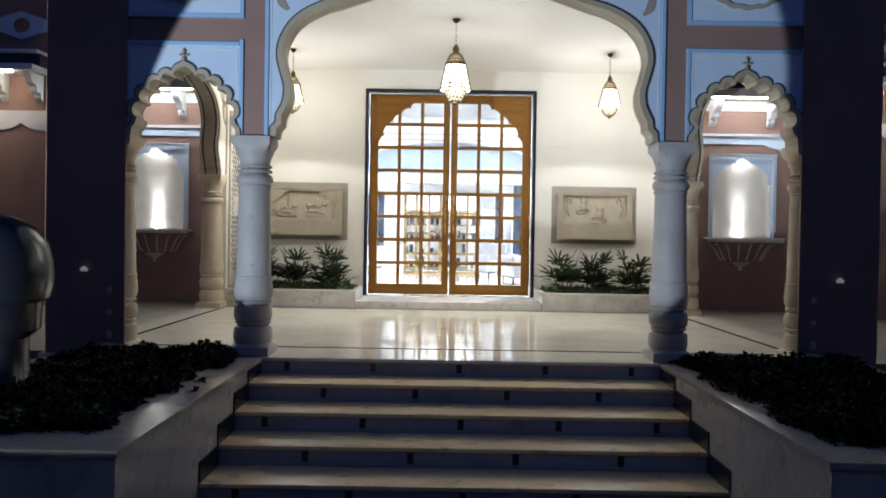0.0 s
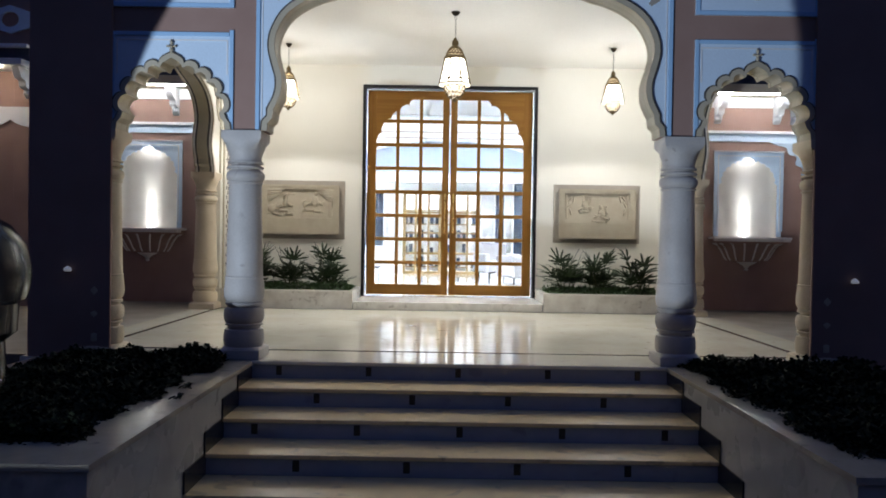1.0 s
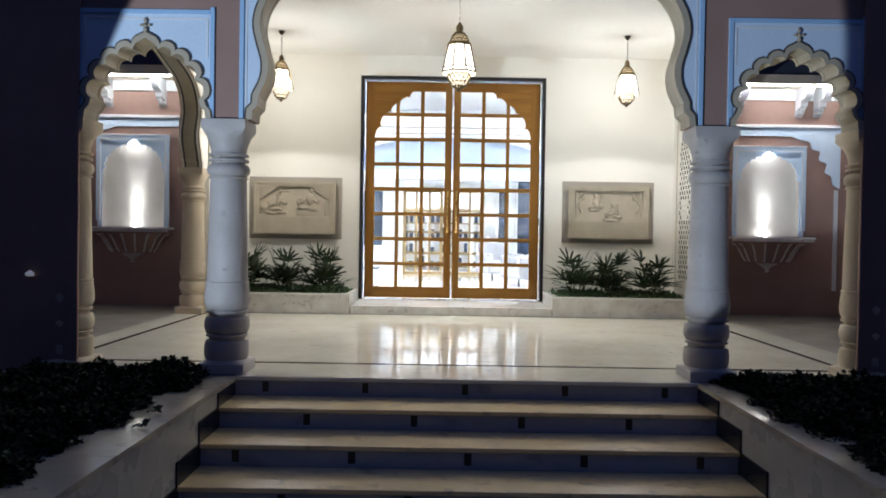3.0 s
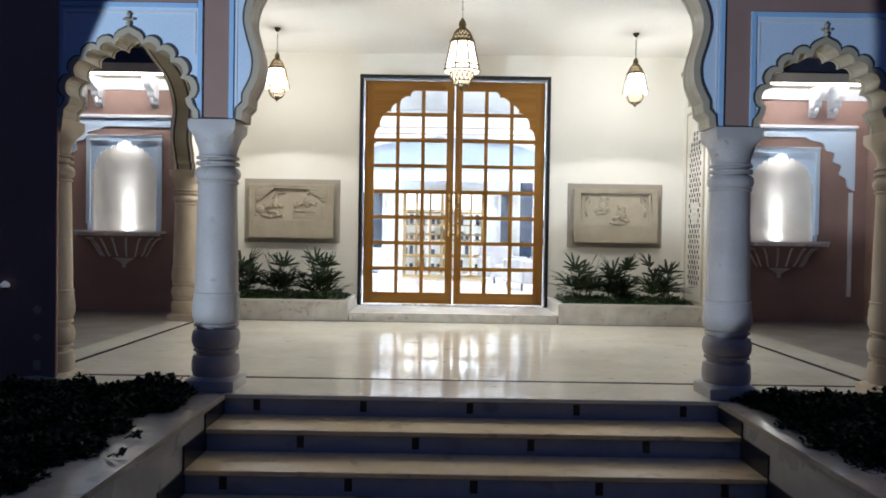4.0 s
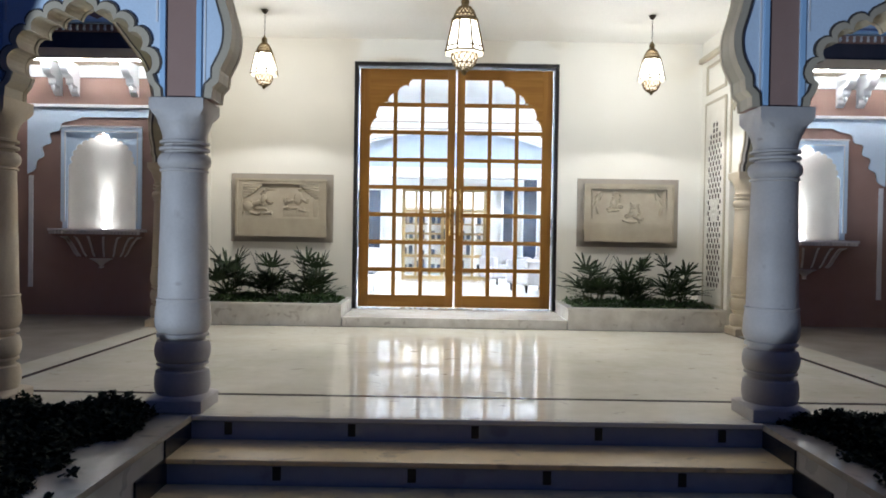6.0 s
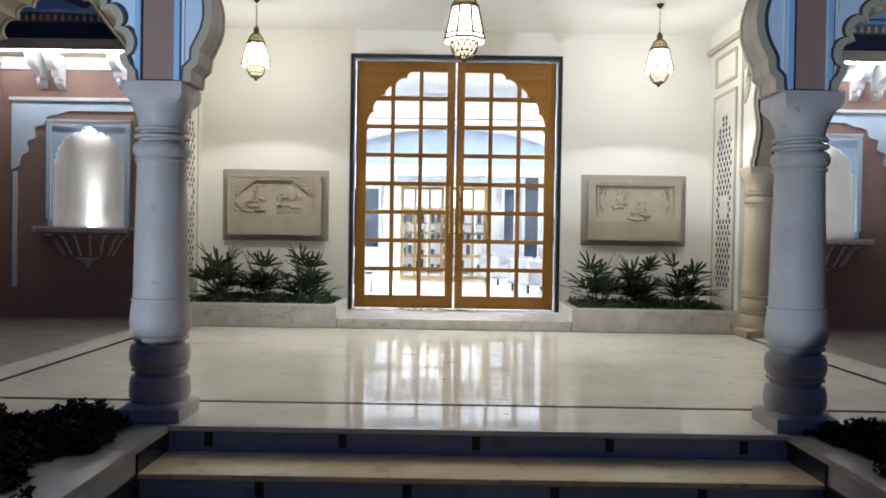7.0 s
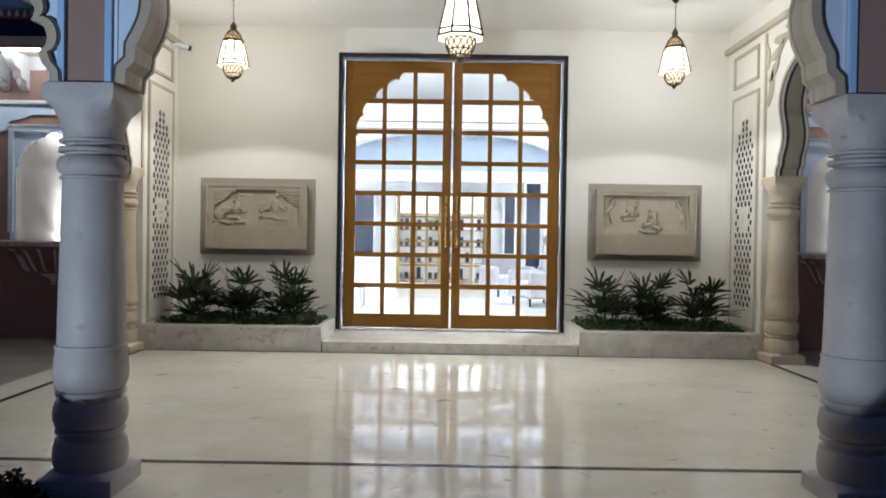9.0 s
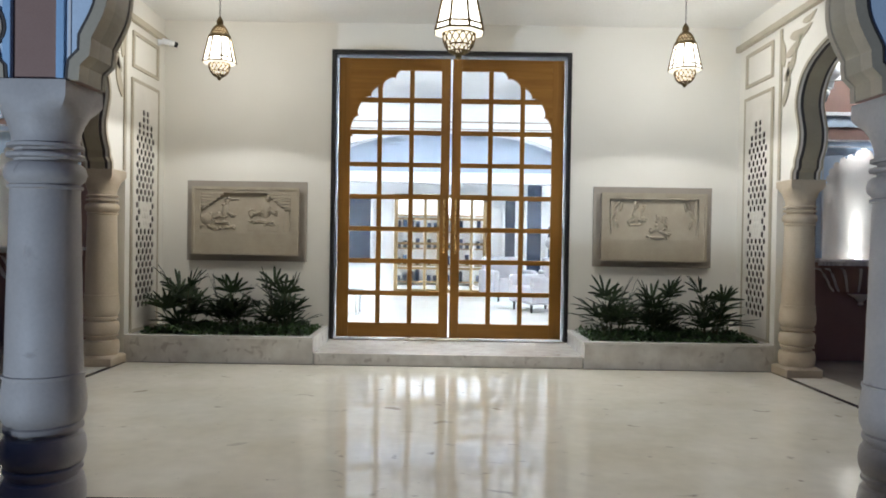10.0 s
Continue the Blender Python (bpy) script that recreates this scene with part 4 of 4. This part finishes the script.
    lamp("niche_beam", "SPOT", look((X(cx), WY + 0.06, 1.18), (X(cx), WY + 0.11, 2.3)), 130, (0.97, 0.98, 1.0), 0.04, 31, 1.0)
    lamp("niche_glow", "POINT", pose(X(cx), WY + 0.05, 1.20), 0.7, (0.96, 0.98, 1.0), 0.03)
    strip = thing("niche_strip_light", (X(cx), WY + 0.03, 2.45), "glowing strip light behind the top of the niche", "strip light", "niche lights")
    part("strip", box(X(cx) - 0.15, X(cx) + 0.15, WY + 0.012, WY + 0.024, 2.436 + dz, 2.444 + dz), LED3, strip)
    # eave with brackets and a light strip
    eave = thing("eave", (X(4.8), 13.8, 3.3), "stone eave with carved white brackets and a hidden light strip", "eave", "wing eaves")
    ex0, ex1 = sorted((X(3.69), X(5.9)))
    part("ledge", box(ex0, ex1, 13.62, WY - 0.001, 3.33, 3.42, 0.012), SAND, eave)
    part("lip", box(ex0, ex1, 13.58, 13.615, 3.31, 3.44, 0.006), SAND, eave)
    part("light_strip", box(ex0 + 0.05, ex1 - 0.05, 13.66, 13.69, 3.305, 3.328), LED, eave, "glowing white light strip")
    for u in (4.29, 5.08, 5.31) if sx < 0 else (4.17, 5.09, 5.36):
        pr = smooth_path([(14.095, 2.92), (14.03, 2.97), (14.03, 3.03), (13.93, 3.05), (13.90, 3.13), (13.80, 3.16), (13.74, 3.24), (13.70, 3.329)], 4) + [(14.095, 3.329)]
        br = part("bracket", prism(pr, [], X(u) - 0.05, X(u) + 0.05, "x"), WHITE, eave, "carved white bracket")
        part("drop", lathe([(0.004, 2.90), (0.02, 2.92), (0.028, 2.95), (0.02, 2.975), (0.03, 2.99)], (X(u), 13.95, 0.06), 10), WHITE, br, smooth=True)
    part("fascia", box(ex0, ex1, WY - 0.03, WY - 0.0005, 3.17, 3.329), WHITE, eave, "white fascia below the ledge")
    part("slate_band", box(ex0, ex1, 13.82, WY - 0.001, 3.421, 3.70), SLATE, eave, "dark slate band")
    part("upper_ledge", box(ex0, ex1, 13.72, WY - 0.001, 3.80, 3.85, 0.01), BLUE2, eave, "blue upper ledge")
    part("frieze", box(ex0, ex1, 13.80, WY - 0.001, 3.701, 3.799), PINK, eave)
    dd = bmesh.new()
    for k in range(24):
        u = 3.75 + k * 0.09
        lathe([(0.012, 0), (0.022, 0.02), (0.012, 0.04), (0.018, 0.07)], (X(u), 13.785, 3.715), 8, dd)
    split(dd, "dentil", WHITE, eave)
    dia = [(X(4.8) + x, z) for x, z in ((-0.7, 4.25), (0, 3.95), (0.7, 4.25), (0, 4.55))]
    part("upper_panel", prism([(ex0, 3.92), (ex1, 3.92), (ex1, 4.9), (ex0, 4.9)], [dia], WY - 0.02, WY - 0.001), BLUE, w, "pale blue upper panel")
    # return and outer facade
    ra, rb = sorted((X(5.9), X(6.2)))
    o = structure(part("wall_return", box(ra, rb, 13.0, WY + 0.35, 0, 5.6), PINK), "terracotta return wall of the wing", "wall")
    oa, ob_ = sorted((X(6.201), X(14)))
    o = structure(part("wall_outer", box(oa, ob_, 13.0, 13.4, -0.735, 5.6), PINK), "terracotta outer facade with white painted bands", "wall")
    for k in range(3):
        c = X(6.25 + k * 1.7)
        og = smooth_path([(0.62, 0.0), (0.58, 0.10), (0.40, 0.17), (0.15, 0.21), (0.0, 0.29)], 4)
        poly = [(c - 0.85, 2.36)] + [(c + x, 2.36 + z) for x, z in both(og)][::-1] + [(c + 0.85, 2.36), (c + 0.85, 2.83), (c - 0.85, 2.83)]
        part("blind_arch", prism(poly, [], 12.98, 12.999), WHITE, o, "white painted blind arch")
        part("blind_leg", box(c - 0.85, c - 0.80, 12.98, 12.999, 0.3, 2.359), WHITE, o)
        part("frieze_panel", prism([(c - 0.62, 4.06), (c, 3.86), (c + 0.62, 4.06), (c, 4.26)], [[(c + 0.13 * math.cos(t), 4.06 + 0.11 * math.sin(t)) for t in [2 * math.pi * q / 16 for q in range(16)]]], 12.96, 12.999), BLUE, o, "blue diamond panel")
    e2 = thing("eave", (X(8), 12.8, 3.2), "stone eave with carved white brackets", "eave", "wing eaves")
    e0, e1 = sorted((X(5.85), X(12)))
    part("ledge", box(e0, e1, 12.55, 12.999, 3.33, 3.42, 0.012), WHITE, e2)
    part("slate_band", box(e0, e1, 12.75, 12.999, 3.421, 3.60), SLATE, e2, "dark slate band")
    part("upper_ledge", box(e0, e1, 12.68, 12.999, 3.601, 3.65, 0.01), WHITE, e2)
    for k in range(12):
        u = 5.98 + k * 0.5
        pr = smooth_path([(12.995, 2.95), (12.93, 3.0), (12.93, 3.06), (12.83, 3.08), (12.80, 3.16), (12.70, 3.19), (12.62, 3.329)], 4) + [(12.995, 3.329)]
        part("bracket", prism(pr, [], X(u) - 0.05, X(u) + 0.05, "x"), WHITE, e2, "carved white bracket")
    part("light_strip", box(e0 + 0.3, e1 - 0.3, 12.57, 12.60, 3.30, 3.328), LED2, e2, "dim light strip")


LED2 = mat("dim_led_strip", (1.0, 0.86, 0.70), None, rough=0.5, emit=42.0)
wing(-1)
wing(1)

# ---- lobby beyond the door ----
structure(part("lobby_floor", box(-6, 6, 14.601, 26, 0.0, 0.12), LOBBYF), "bright polished marble lobby floor", "floor")
structure(part("lobby_ceiling", box(-6, 6, 14.601, 26, 4.3, 4.5), PLAIN), "white lobby ceiling", "ceiling")
for sx in (-1, 1):
    structure(part("lobby_wall", box(*sorted((sx * 5, sx * 5.2)), 14.602, 26, 0.12, 4.3), PLAIN), "white lobby side wall", "wall")
    structure(part("lobby_front_wall", box(*sorted((sx * 3.63, sx * 5.2)), 14.46, 14.60, 0.0, 4.3), PLAIN), "white lobby front wall", "wall")
structure(part("lobby_back_wall", prism([(-5, 0.12), (-1.18, 0.12), (-1.18, 2.3), (0.88, 2.3), (0.88, 0.12), (5, 0.12), (5, 4.3), (-5, 4.3)], [], 22.0, 22.2), PLAIN), "white lobby back wall", "wall")
structure(part("lobby_far_wall", box(-5, 5, 25.8, 26, 0.12, 4.3), PLAIN), "white far wall", "wall")
arc = smooth_path([(2.6, 2.62), (2.3, 2.95), (1.5, 3.25), (0.6, 3.38), (0.0, 3.4)], 6)
structure(part("lobby_arch", prism([(-2.9, 2.62)] + [(x, z) for x, z in both(arc)][::-1] + [(2.9, 2.62), (2.9, 3.9), (-2.9, 3.9)], [], 20.0, 20.12), PLAIN), "white arched bulkhead", "bulkhead")
structure(part("lobby_lunette", prism([(x * 0.98, z) for x, z in both(arc)], [], 20.4, 20.45), LBLUE), "pale blue lunette", "bulkhead")
structure(part("lobby_beam", box(-4.9, 4.9, 19.6, 19.9, 2.36, 2.56, 0.01), PLAIN), "white beam across the lobby", "beam")
for z in (3.41, 3.55):
    structure(part("lobby_moulding", box(-2.85, 2.85, 19.965, 19.998, z, z + 0.022), TAUPE), "thin grey moulding across the white bulkhead", "trim")
for px, py in ((-3.9, 19.0), (-2.9, 16.9), (3.9, 19.0), (2.9, 16.9)):
    panel = thing("ceiling_light", (px, py, 4.28), "square glowing ceiling light panel", "ceiling light", "lobby lights")
    part("diffuser", box(px - 0.45, px + 0.45, py - 0.45, py + 0.45, 4.27, 4.285), DOWN, panel)
    part("frame", frame_rect(px - 0.48, px + 0.48, py - 0.48, py + 0.48, 0.03, 4.262, 4.2995, "z"), PLAIN, panel)
for px in (-0.4, 0.6, -1.6, 1.8):
    panel = thing("ceiling_light", (px, 24, 4.28), "square glowing ceiling light panel", "ceiling light", "lobby lights")
    part("diffuser", box(px - 0.2, px + 0.2, 23.5, 24.5, 4.27, 4.285), DOWN, panel)


def glazed_screen(x0, x1, y, cols, rows):
    ob = thing("glazed_door", ((x0 + x1) / 2, y, 0.12), "pale wooden glazed inner door in the lobby", "door", "inner doors")
    part("frame", frame_rect(x0, x1, 0.121, 2.28, 0.08, y - 0.04, y + 0.04), LWOOD, ob)
    for c in range(1, cols):
        x = x0 + (x1 - x0) * c / cols
        part("bar", box(x - 0.03, x + 0.03, y - 0.03, y + 0.03, 0.2, 2.2), LWOOD, ob)
    for r in range(1, rows):
        z = 0.12 + 2.16 * r / rows
        part("bar", box(x0 + 0.08, x1 - 0.08, y - 0.025, y + 0.025, z - 0.025, z + 0.025), LWOOD, ob)
    return ob


glazed_screen(-1.16, -0.15, 21.9, 3, 4)
glazed_screen(-0.13, 0.86, 21.9, 3, 4)


def dark_window(x0, x1, z0, z1, y):
    ob = thing("window", ((x0 + x1) / 2, y, z0), "dark framed lobby window", "window", "lobby windows")
    part("pane", box(x0, x1, y, y + 0.02, z0, z1), NAVY, ob)
    part("frame", frame_rect(x0 - 0.06, x1 + 0.06, z0 - 0.06, z1 + 0.06, 0.06, y - 0.03, y + 0.03), PLAIN, ob)


for q in ((-2.25, -1.68, 0.85, 2.22), (1.26, 1.48, 0.7, 2.25), (1.74, 2.05, 0.6, 2.9), (2.2, 2.6, 0.6, 1.6), (-3.1, -2.5, 0.7, 2.2)):
    dark_window(*q, 21.93)


def shelf_unit(x, y):
    ob = thing("display_shelf", (x, y, 0.12), "wooden display shelf with small dark goods", "shelf", "display shelves")
    rnd = random.Random(int(x * 10) + 50)
    part("back", box(x - 0.6, x + 0.6, y + 0.28, y + 0.3, 0.121, 2.3), PLAIN, ob)
    for k in range(5):
        part("board", box(x - 0.6, x + 0.6, y, y + 0.279, 0.2 + k * 0.42, 0.23 + k * 0.42), LWOOD, ob)
    g = bmesh.new()
    for k in range(4):
        for c in range(7):
            if rnd.random() < 0.8:
                u = x - 0.5 + c * 0.16
                box(u - 0.05, u + 0.05, y + 0.03, y + 0.2, 0.231 + k * 0.42, 0.231 + k * 0.42 + rnd.uniform(0.1, 0.3), 0.008, g)
    split(g, "box", NAVY, ob, False)


shelf_unit(-1.2, 24.4)
shelf_unit(0.05, 24.4)
shelf_unit(1.3, 24.4)


def sofa(x, y, turn):
    ob = thing("armchair", (0, 0, 0), "pale upholstered lobby armchair", "armchair", "lobby seats")
    part("seat", box(-0.38, 0.38, -0.36, 0.36, 0.14, 0.42, 0.05), LFAB, ob)
    part("backrest", box(-0.40, 0.40, 0.28, 0.44, 0.30, 0.85, 0.05), LFAB, ob)
    for s in (-1, 1):
        part("armrest", box(s * 0.40 - 0.07, s * 0.40 + 0.07, -0.36, 0.40, 0.14, 0.60, 0.04), LFAB, ob)
        for v in (-0.3, 0.3):
            part("leg", lathe([(0.018, 0), (0.025, 0.14)], (s * 0.33, v, 0), 8), BLACK, ob)
    ob.matrix_world = pose(x, y, 0.12, 0, 0, turn)
    return ob


sofa(1.55, 18.2, -70), sofa(2.35, 17.2, 160), sofa(-2.1, 17.9, 100), sofa(2.3, 20.2, 0), sofa(1.2, 20.3, 20)
tb = thing("coffee_table", (-1.75, 17.3, 0.12), "low white coffee table with a dark top", "table")
part("tabletop", box(-2.15, -1.35, 17.0, 17.6, 0.46, 0.49, 0.01), NAVY, tb)
for u, v in ((-2.1, 17.05), (-1.4, 17.05), (-2.1, 17.55), (-1.4, 17.55)):
    part("leg", box(u - 0.02, u + 0.02, v - 0.02, v + 0.02, 0.121, 0.459), PLAIN, tb)
lp = thing("table_lamp", (2.2, 21.2, 0.12), "pale globe lamp on a stand", "lamp")
part("stand", tube([(2.2, 21.3, 0.12), (2.2, 21.3, 1.15)], 0.02), BRASS, lp)
part("shade", blob((2.2, 21.3, 1.25), (0.14, 0.14, 0.14), sub=3), LFAB, lp, smooth=True)

# ---- plants ----


def palm(x, y, z, height, seed):
    """A clump of thin canes, each with fans of long narrow blades, dense and low inside, upright on top."""
    rnd = random.Random(seed)
    ob = thing("lady_palm", (x, y, z), "dark green lady palm clump with upright fans of narrow blades", "plant", "palms beside the door")
    for c in range(11):
        a = 2 * math.pi * (c + rnd.uniform(0, 0.7)) / 11
        tall = c % 3 == 0
        h = height * (rnd.uniform(0.52, 0.68) if tall else rnd.uniform(0.10, 0.42))
        lean = rnd.uniform(0.02, 0.10) if tall else rnd.uniform(0.05, 0.17)
        foot = Vector((x + 0.07 * math.cos(a), y + 0.05 * math.sin(a), z))
        tip = foot + Vector((lean * math.cos(a), lean * 0.8 * math.sin(a), h))
        part("cane", tube([foot, foot.lerp(tip, 0.5) + Vector((0.008, 0, 0)), tip], 0.008, 0.005, n=5), STEM, ob)
        for f in range(3 if tall else 2):
            base = foot.lerp(tip, 1 - 0.26 * f)
            az = a + rnd.uniform(-0.8, 0.8) + f * 2.3
            rise = rnd.uniform(1.1, 2.6) if (tall and f == 0) else rnd.uniform(0.25, 1.2)
            dirn = Vector((math.cos(az), 0.8 * math.sin(az), rise)).normalized()
            side = dirn.cross(Vector((0, 0, 1))).normalized()
            up = side.cross(dirn)
            root = base + dirn * rnd.uniform(0.03, 0.08)
            bm = tube([base, root], 0.003, n=4)
            n = rnd.randint(6, 8)
            for k in range(n):
                sp = radians(-64 + 128 * k / (n - 1) + rnd.uniform(-6, 6))
                L = rnd.uniform(0.24, 0.36) * (1 - 0.22 * abs(sp))
                d = (dirn * math.cos(sp) + side * math.sin(sp) + up * rnd.uniform(-0.05, 0.28)).normalized()
                wv = d.cross(up).normalized()
                rows = []
                for q, wd in ((0, 0.004), (0.25, 0.015), (0.65, 0.0165), (0.9, 0.011), (1.0, 0.003)):
                    p = root + d * L * q + Vector((0, 0, -0.06 * q * q * L / 0.3))
                    rows.append([bm.verts.new(p - wv * wd), bm.verts.new(p - up * 0.004), bm.verts.new(p + wv * wd)])
                for r0, r1 in zip(rows, rows[1:]):
                    for m in (0, 1):
                        bm.faces.new((r0[m], r0[m + 1], r1[m + 1], r1[m]))
            part("frond", bm, LEAF, ob)
    return ob


def leaf_carpet(name, xa, xb, ya, yb, zf, count, size, material, label, seed):
    """Many small crossed leaves over an uneven mound."""
    rnd = random.Random(seed)
    verts, faces = [], []
    for k in range(count):
        x, y = rnd.uniform(xa, xb), rnd.uniform(ya, yb)
        hmax = zf(x, y)
        if hmax is None:
            continue
        z = hmax * (rnd.random() ** 0.6) * (1.0 if noise.noise(Vector((x * 17, y * 17, 2))) < 0.38 else 1.12)
        z0 = zf.base + z
        s = size * rnd.uniform(0.6, 1.4)
        a, e = rnd.uniform(0, 2 * math.pi), rnd.uniform(-0.3, 1.1)
        d = Vector((math.cos(a) * math.cos(e), math.sin(a) * math.cos(e), math.sin(e)))
        w = d.cross(Vector((0.1, 0.2, 1))).normalized() * s * 0.42
        p = Vector((x, y, z0))
        i = len(verts)
        verts += [p, p + d * s * 0.5 + w, p + d * s, p + d * s * 0.5 - w]
        faces.append((i, i + 1, i + 2, i + 3))
    me = bpy.data.meshes.new(name)
    me.from_pydata(verts, [], faces)
    me.materials.append(material)
    return tagged(new(name, me), label, "plants", "", "stuff")


class Mound:
    def __init__(self, base, top, xa, xb, ya, yb, wild, rag=0.12, high=lambda x, y: 1.0):
        self.base, self.top, self.q, self.wild, self.rag, self.high = base, top, (xa, xb, ya, yb), wild, rag, high

    def __call__(self, x, y):
        xa, xb, ya, yb = self.q
        e = min(x - xa, xb - x, y - ya, yb - y) + self.rag * (noise.noise(Vector((x * 3.1, y * 3.1, 4))) + 0.5 * noise.noise(Vector((x * 9, y * 9, 1)))) - self.rag * 0.6
        if e < 0:
            return None
        return self.high(x, y) * self.top * min(1, 0.35 + e * 5) * (1 + self.wild * noise.noise(Vector((x * 4, y * 4, 9))))


for sx in (-1, 1):
    ia, ib, y0, y1 = front_planter(sx)
    xa, xb = (ia + 0.0, ib + 0.165) if sx < 0 else (ib - 0.0, ia - 0.30)
    xa, xb = sorted((xa, xb))
    md = Mound(-0.05, 0.155, xa, xb, y0 - 0.12, y1 + 0.15, 0.6, 0.13, lambda x, y: 0.78 + 0.17 * max(0, min(1, (y - 7.2) / 1.2)))
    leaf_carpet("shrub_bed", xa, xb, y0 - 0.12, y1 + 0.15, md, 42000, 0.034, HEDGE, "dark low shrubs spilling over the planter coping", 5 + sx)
    ca, cb = sorted((XC + sx * 1.88, XC + sx * 2.62))
    mc = Mound(-0.01, 0.12, ca, cb, 8.05, 8.73, 0.6, 0.08)
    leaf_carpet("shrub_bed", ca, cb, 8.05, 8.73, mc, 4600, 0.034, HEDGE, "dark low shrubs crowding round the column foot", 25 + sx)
    xa, xb = sorted((sx * 1.47, sx * 3.26))
    mg = Mound(0.235, 0.10, xa - 0.04, xb + 0.04, 13.36, 14.33, 0.5, 0.06)
    leaf_carpet("groundcover", xa, xb, 13.36, 14.33, mg, 5200, 0.035, LEAF2, "low green groundcover in the marble planter", 15 + sx)
    for k, (u, hh) in enumerate(((1.80, 0.56), (2.30, 0.62), (2.86, 0.60)) if sx > 0 else ((2.92, 0.62), (2.42, 0.54), (1.86, 0.62))):
        palm(sx * u, 13.78 + 0.06 * (k % 2), 0.24, hh * 1.2, 40 + k + 10 * sx)

# ---- urn-shaped stand-in for a dark vehicle beyond the planter ----
ux, uy = -3.11, 7.1
urn = thing("urn", (ux, uy, -0.05), "large dark glossy rounded stand-in for a parked vehicle, set in the planter", "urn")
part("foot", lathe([(0.30, -0.06), (0.31, 0.0), (0.27, 0.05), (0.26, 0.36), (0.33, 0.42), (0.34, 0.60)], (ux, uy, 0), 32), VEHICLE, urn, smooth=True)
part("bowl", lathe([(0.34, 0.60), (0.385, 0.63), (0.41, 0.74), (0.405, 0.86), (0.37, 0.99), (0.29, 1.10), (0.17, 1.17), (0.03, 1.20)], (ux, uy, 0), 40), VEHICLE, urn, smooth=True)
for px, py, n in ((-1.86, 7.50, 5), (-1.80, 7.16, 4), (-1.93, 8.22, 3)):
    sprig = thing("fallen_leaves", (px, py, 0.0), "small dark leaf sprig lying on the marble coping", "leaves", "sprigs on the coping")
    for k in range(n):
        a = -0.6 + 0.85 * k
        d, w = Vector((math.cos(a), math.sin(a), 0)), Vector((-math.sin(a), math.cos(a), 0))
        o = Vector((px + 0.022 * k, py + 0.01 * (k % 2), 0.004))
        bm = bmesh.new()
        rows = [[bm.verts.new(o + d * 0.065 * q + w * wd * e + Vector((0, 0, 0.03 * q + 0.006 * abs(e)))) for e in (-1, 0, 1)] for q, wd in ((0, 0.004), (0.4, 0.017), (0.75, 0.014), (1, 0.002))]
        for r0, r1 in zip(rows, rows[1:]):
            for m in (0, 1):
                bm.faces.new((r0[m], r0[m + 1], r1[m + 1], r1[m]))
        part("leaf", bm, HEDGE, sprig)

# ---- court walls behind and beside the walk ----
structure(part("wall_court", box(-14, 14, -8.3, -8.0, -0.73, 7), PINK), "plain court wall", "wall")
for sx in (-1, 1):
    structure(part("wall_court", box(*sorted((sx * 14.01, sx * 14.3)), -8.3, 16, -0.73, 7), PINK), "plain court side wall", "wall")
fl = thing("floodlight", (FLOOD[0], FLOOD[1], -0.73), "black ground floodlight aimed up at the arcade", "floodlight")
part("housing", box(FLOOD[0] - 0.12, FLOOD[0] + 0.12, FLOOD[1] - 0.12, FLOOD[1] - 0.06, -0.68, -0.52, 0.01), BLACK, fl)
part("stand", box(FLOOD[0] - 0.10, FLOOD[0] + 0.10, FLOOD[1] - 0.14, FLOOD[1] - 0.02, -0.73, -0.681), BLACK, fl)
# added out of view, only to keep the floodlight off steps and column feet
structure(part("kerb", box(-6.0, 1.2, FLOOD[1] + 1.40, FLOOD[1] + 1.52, -0.73, -0.392, 0.01), CHEEK), "unseen low block added to cut off the floodlight's lower edge", "kerb")
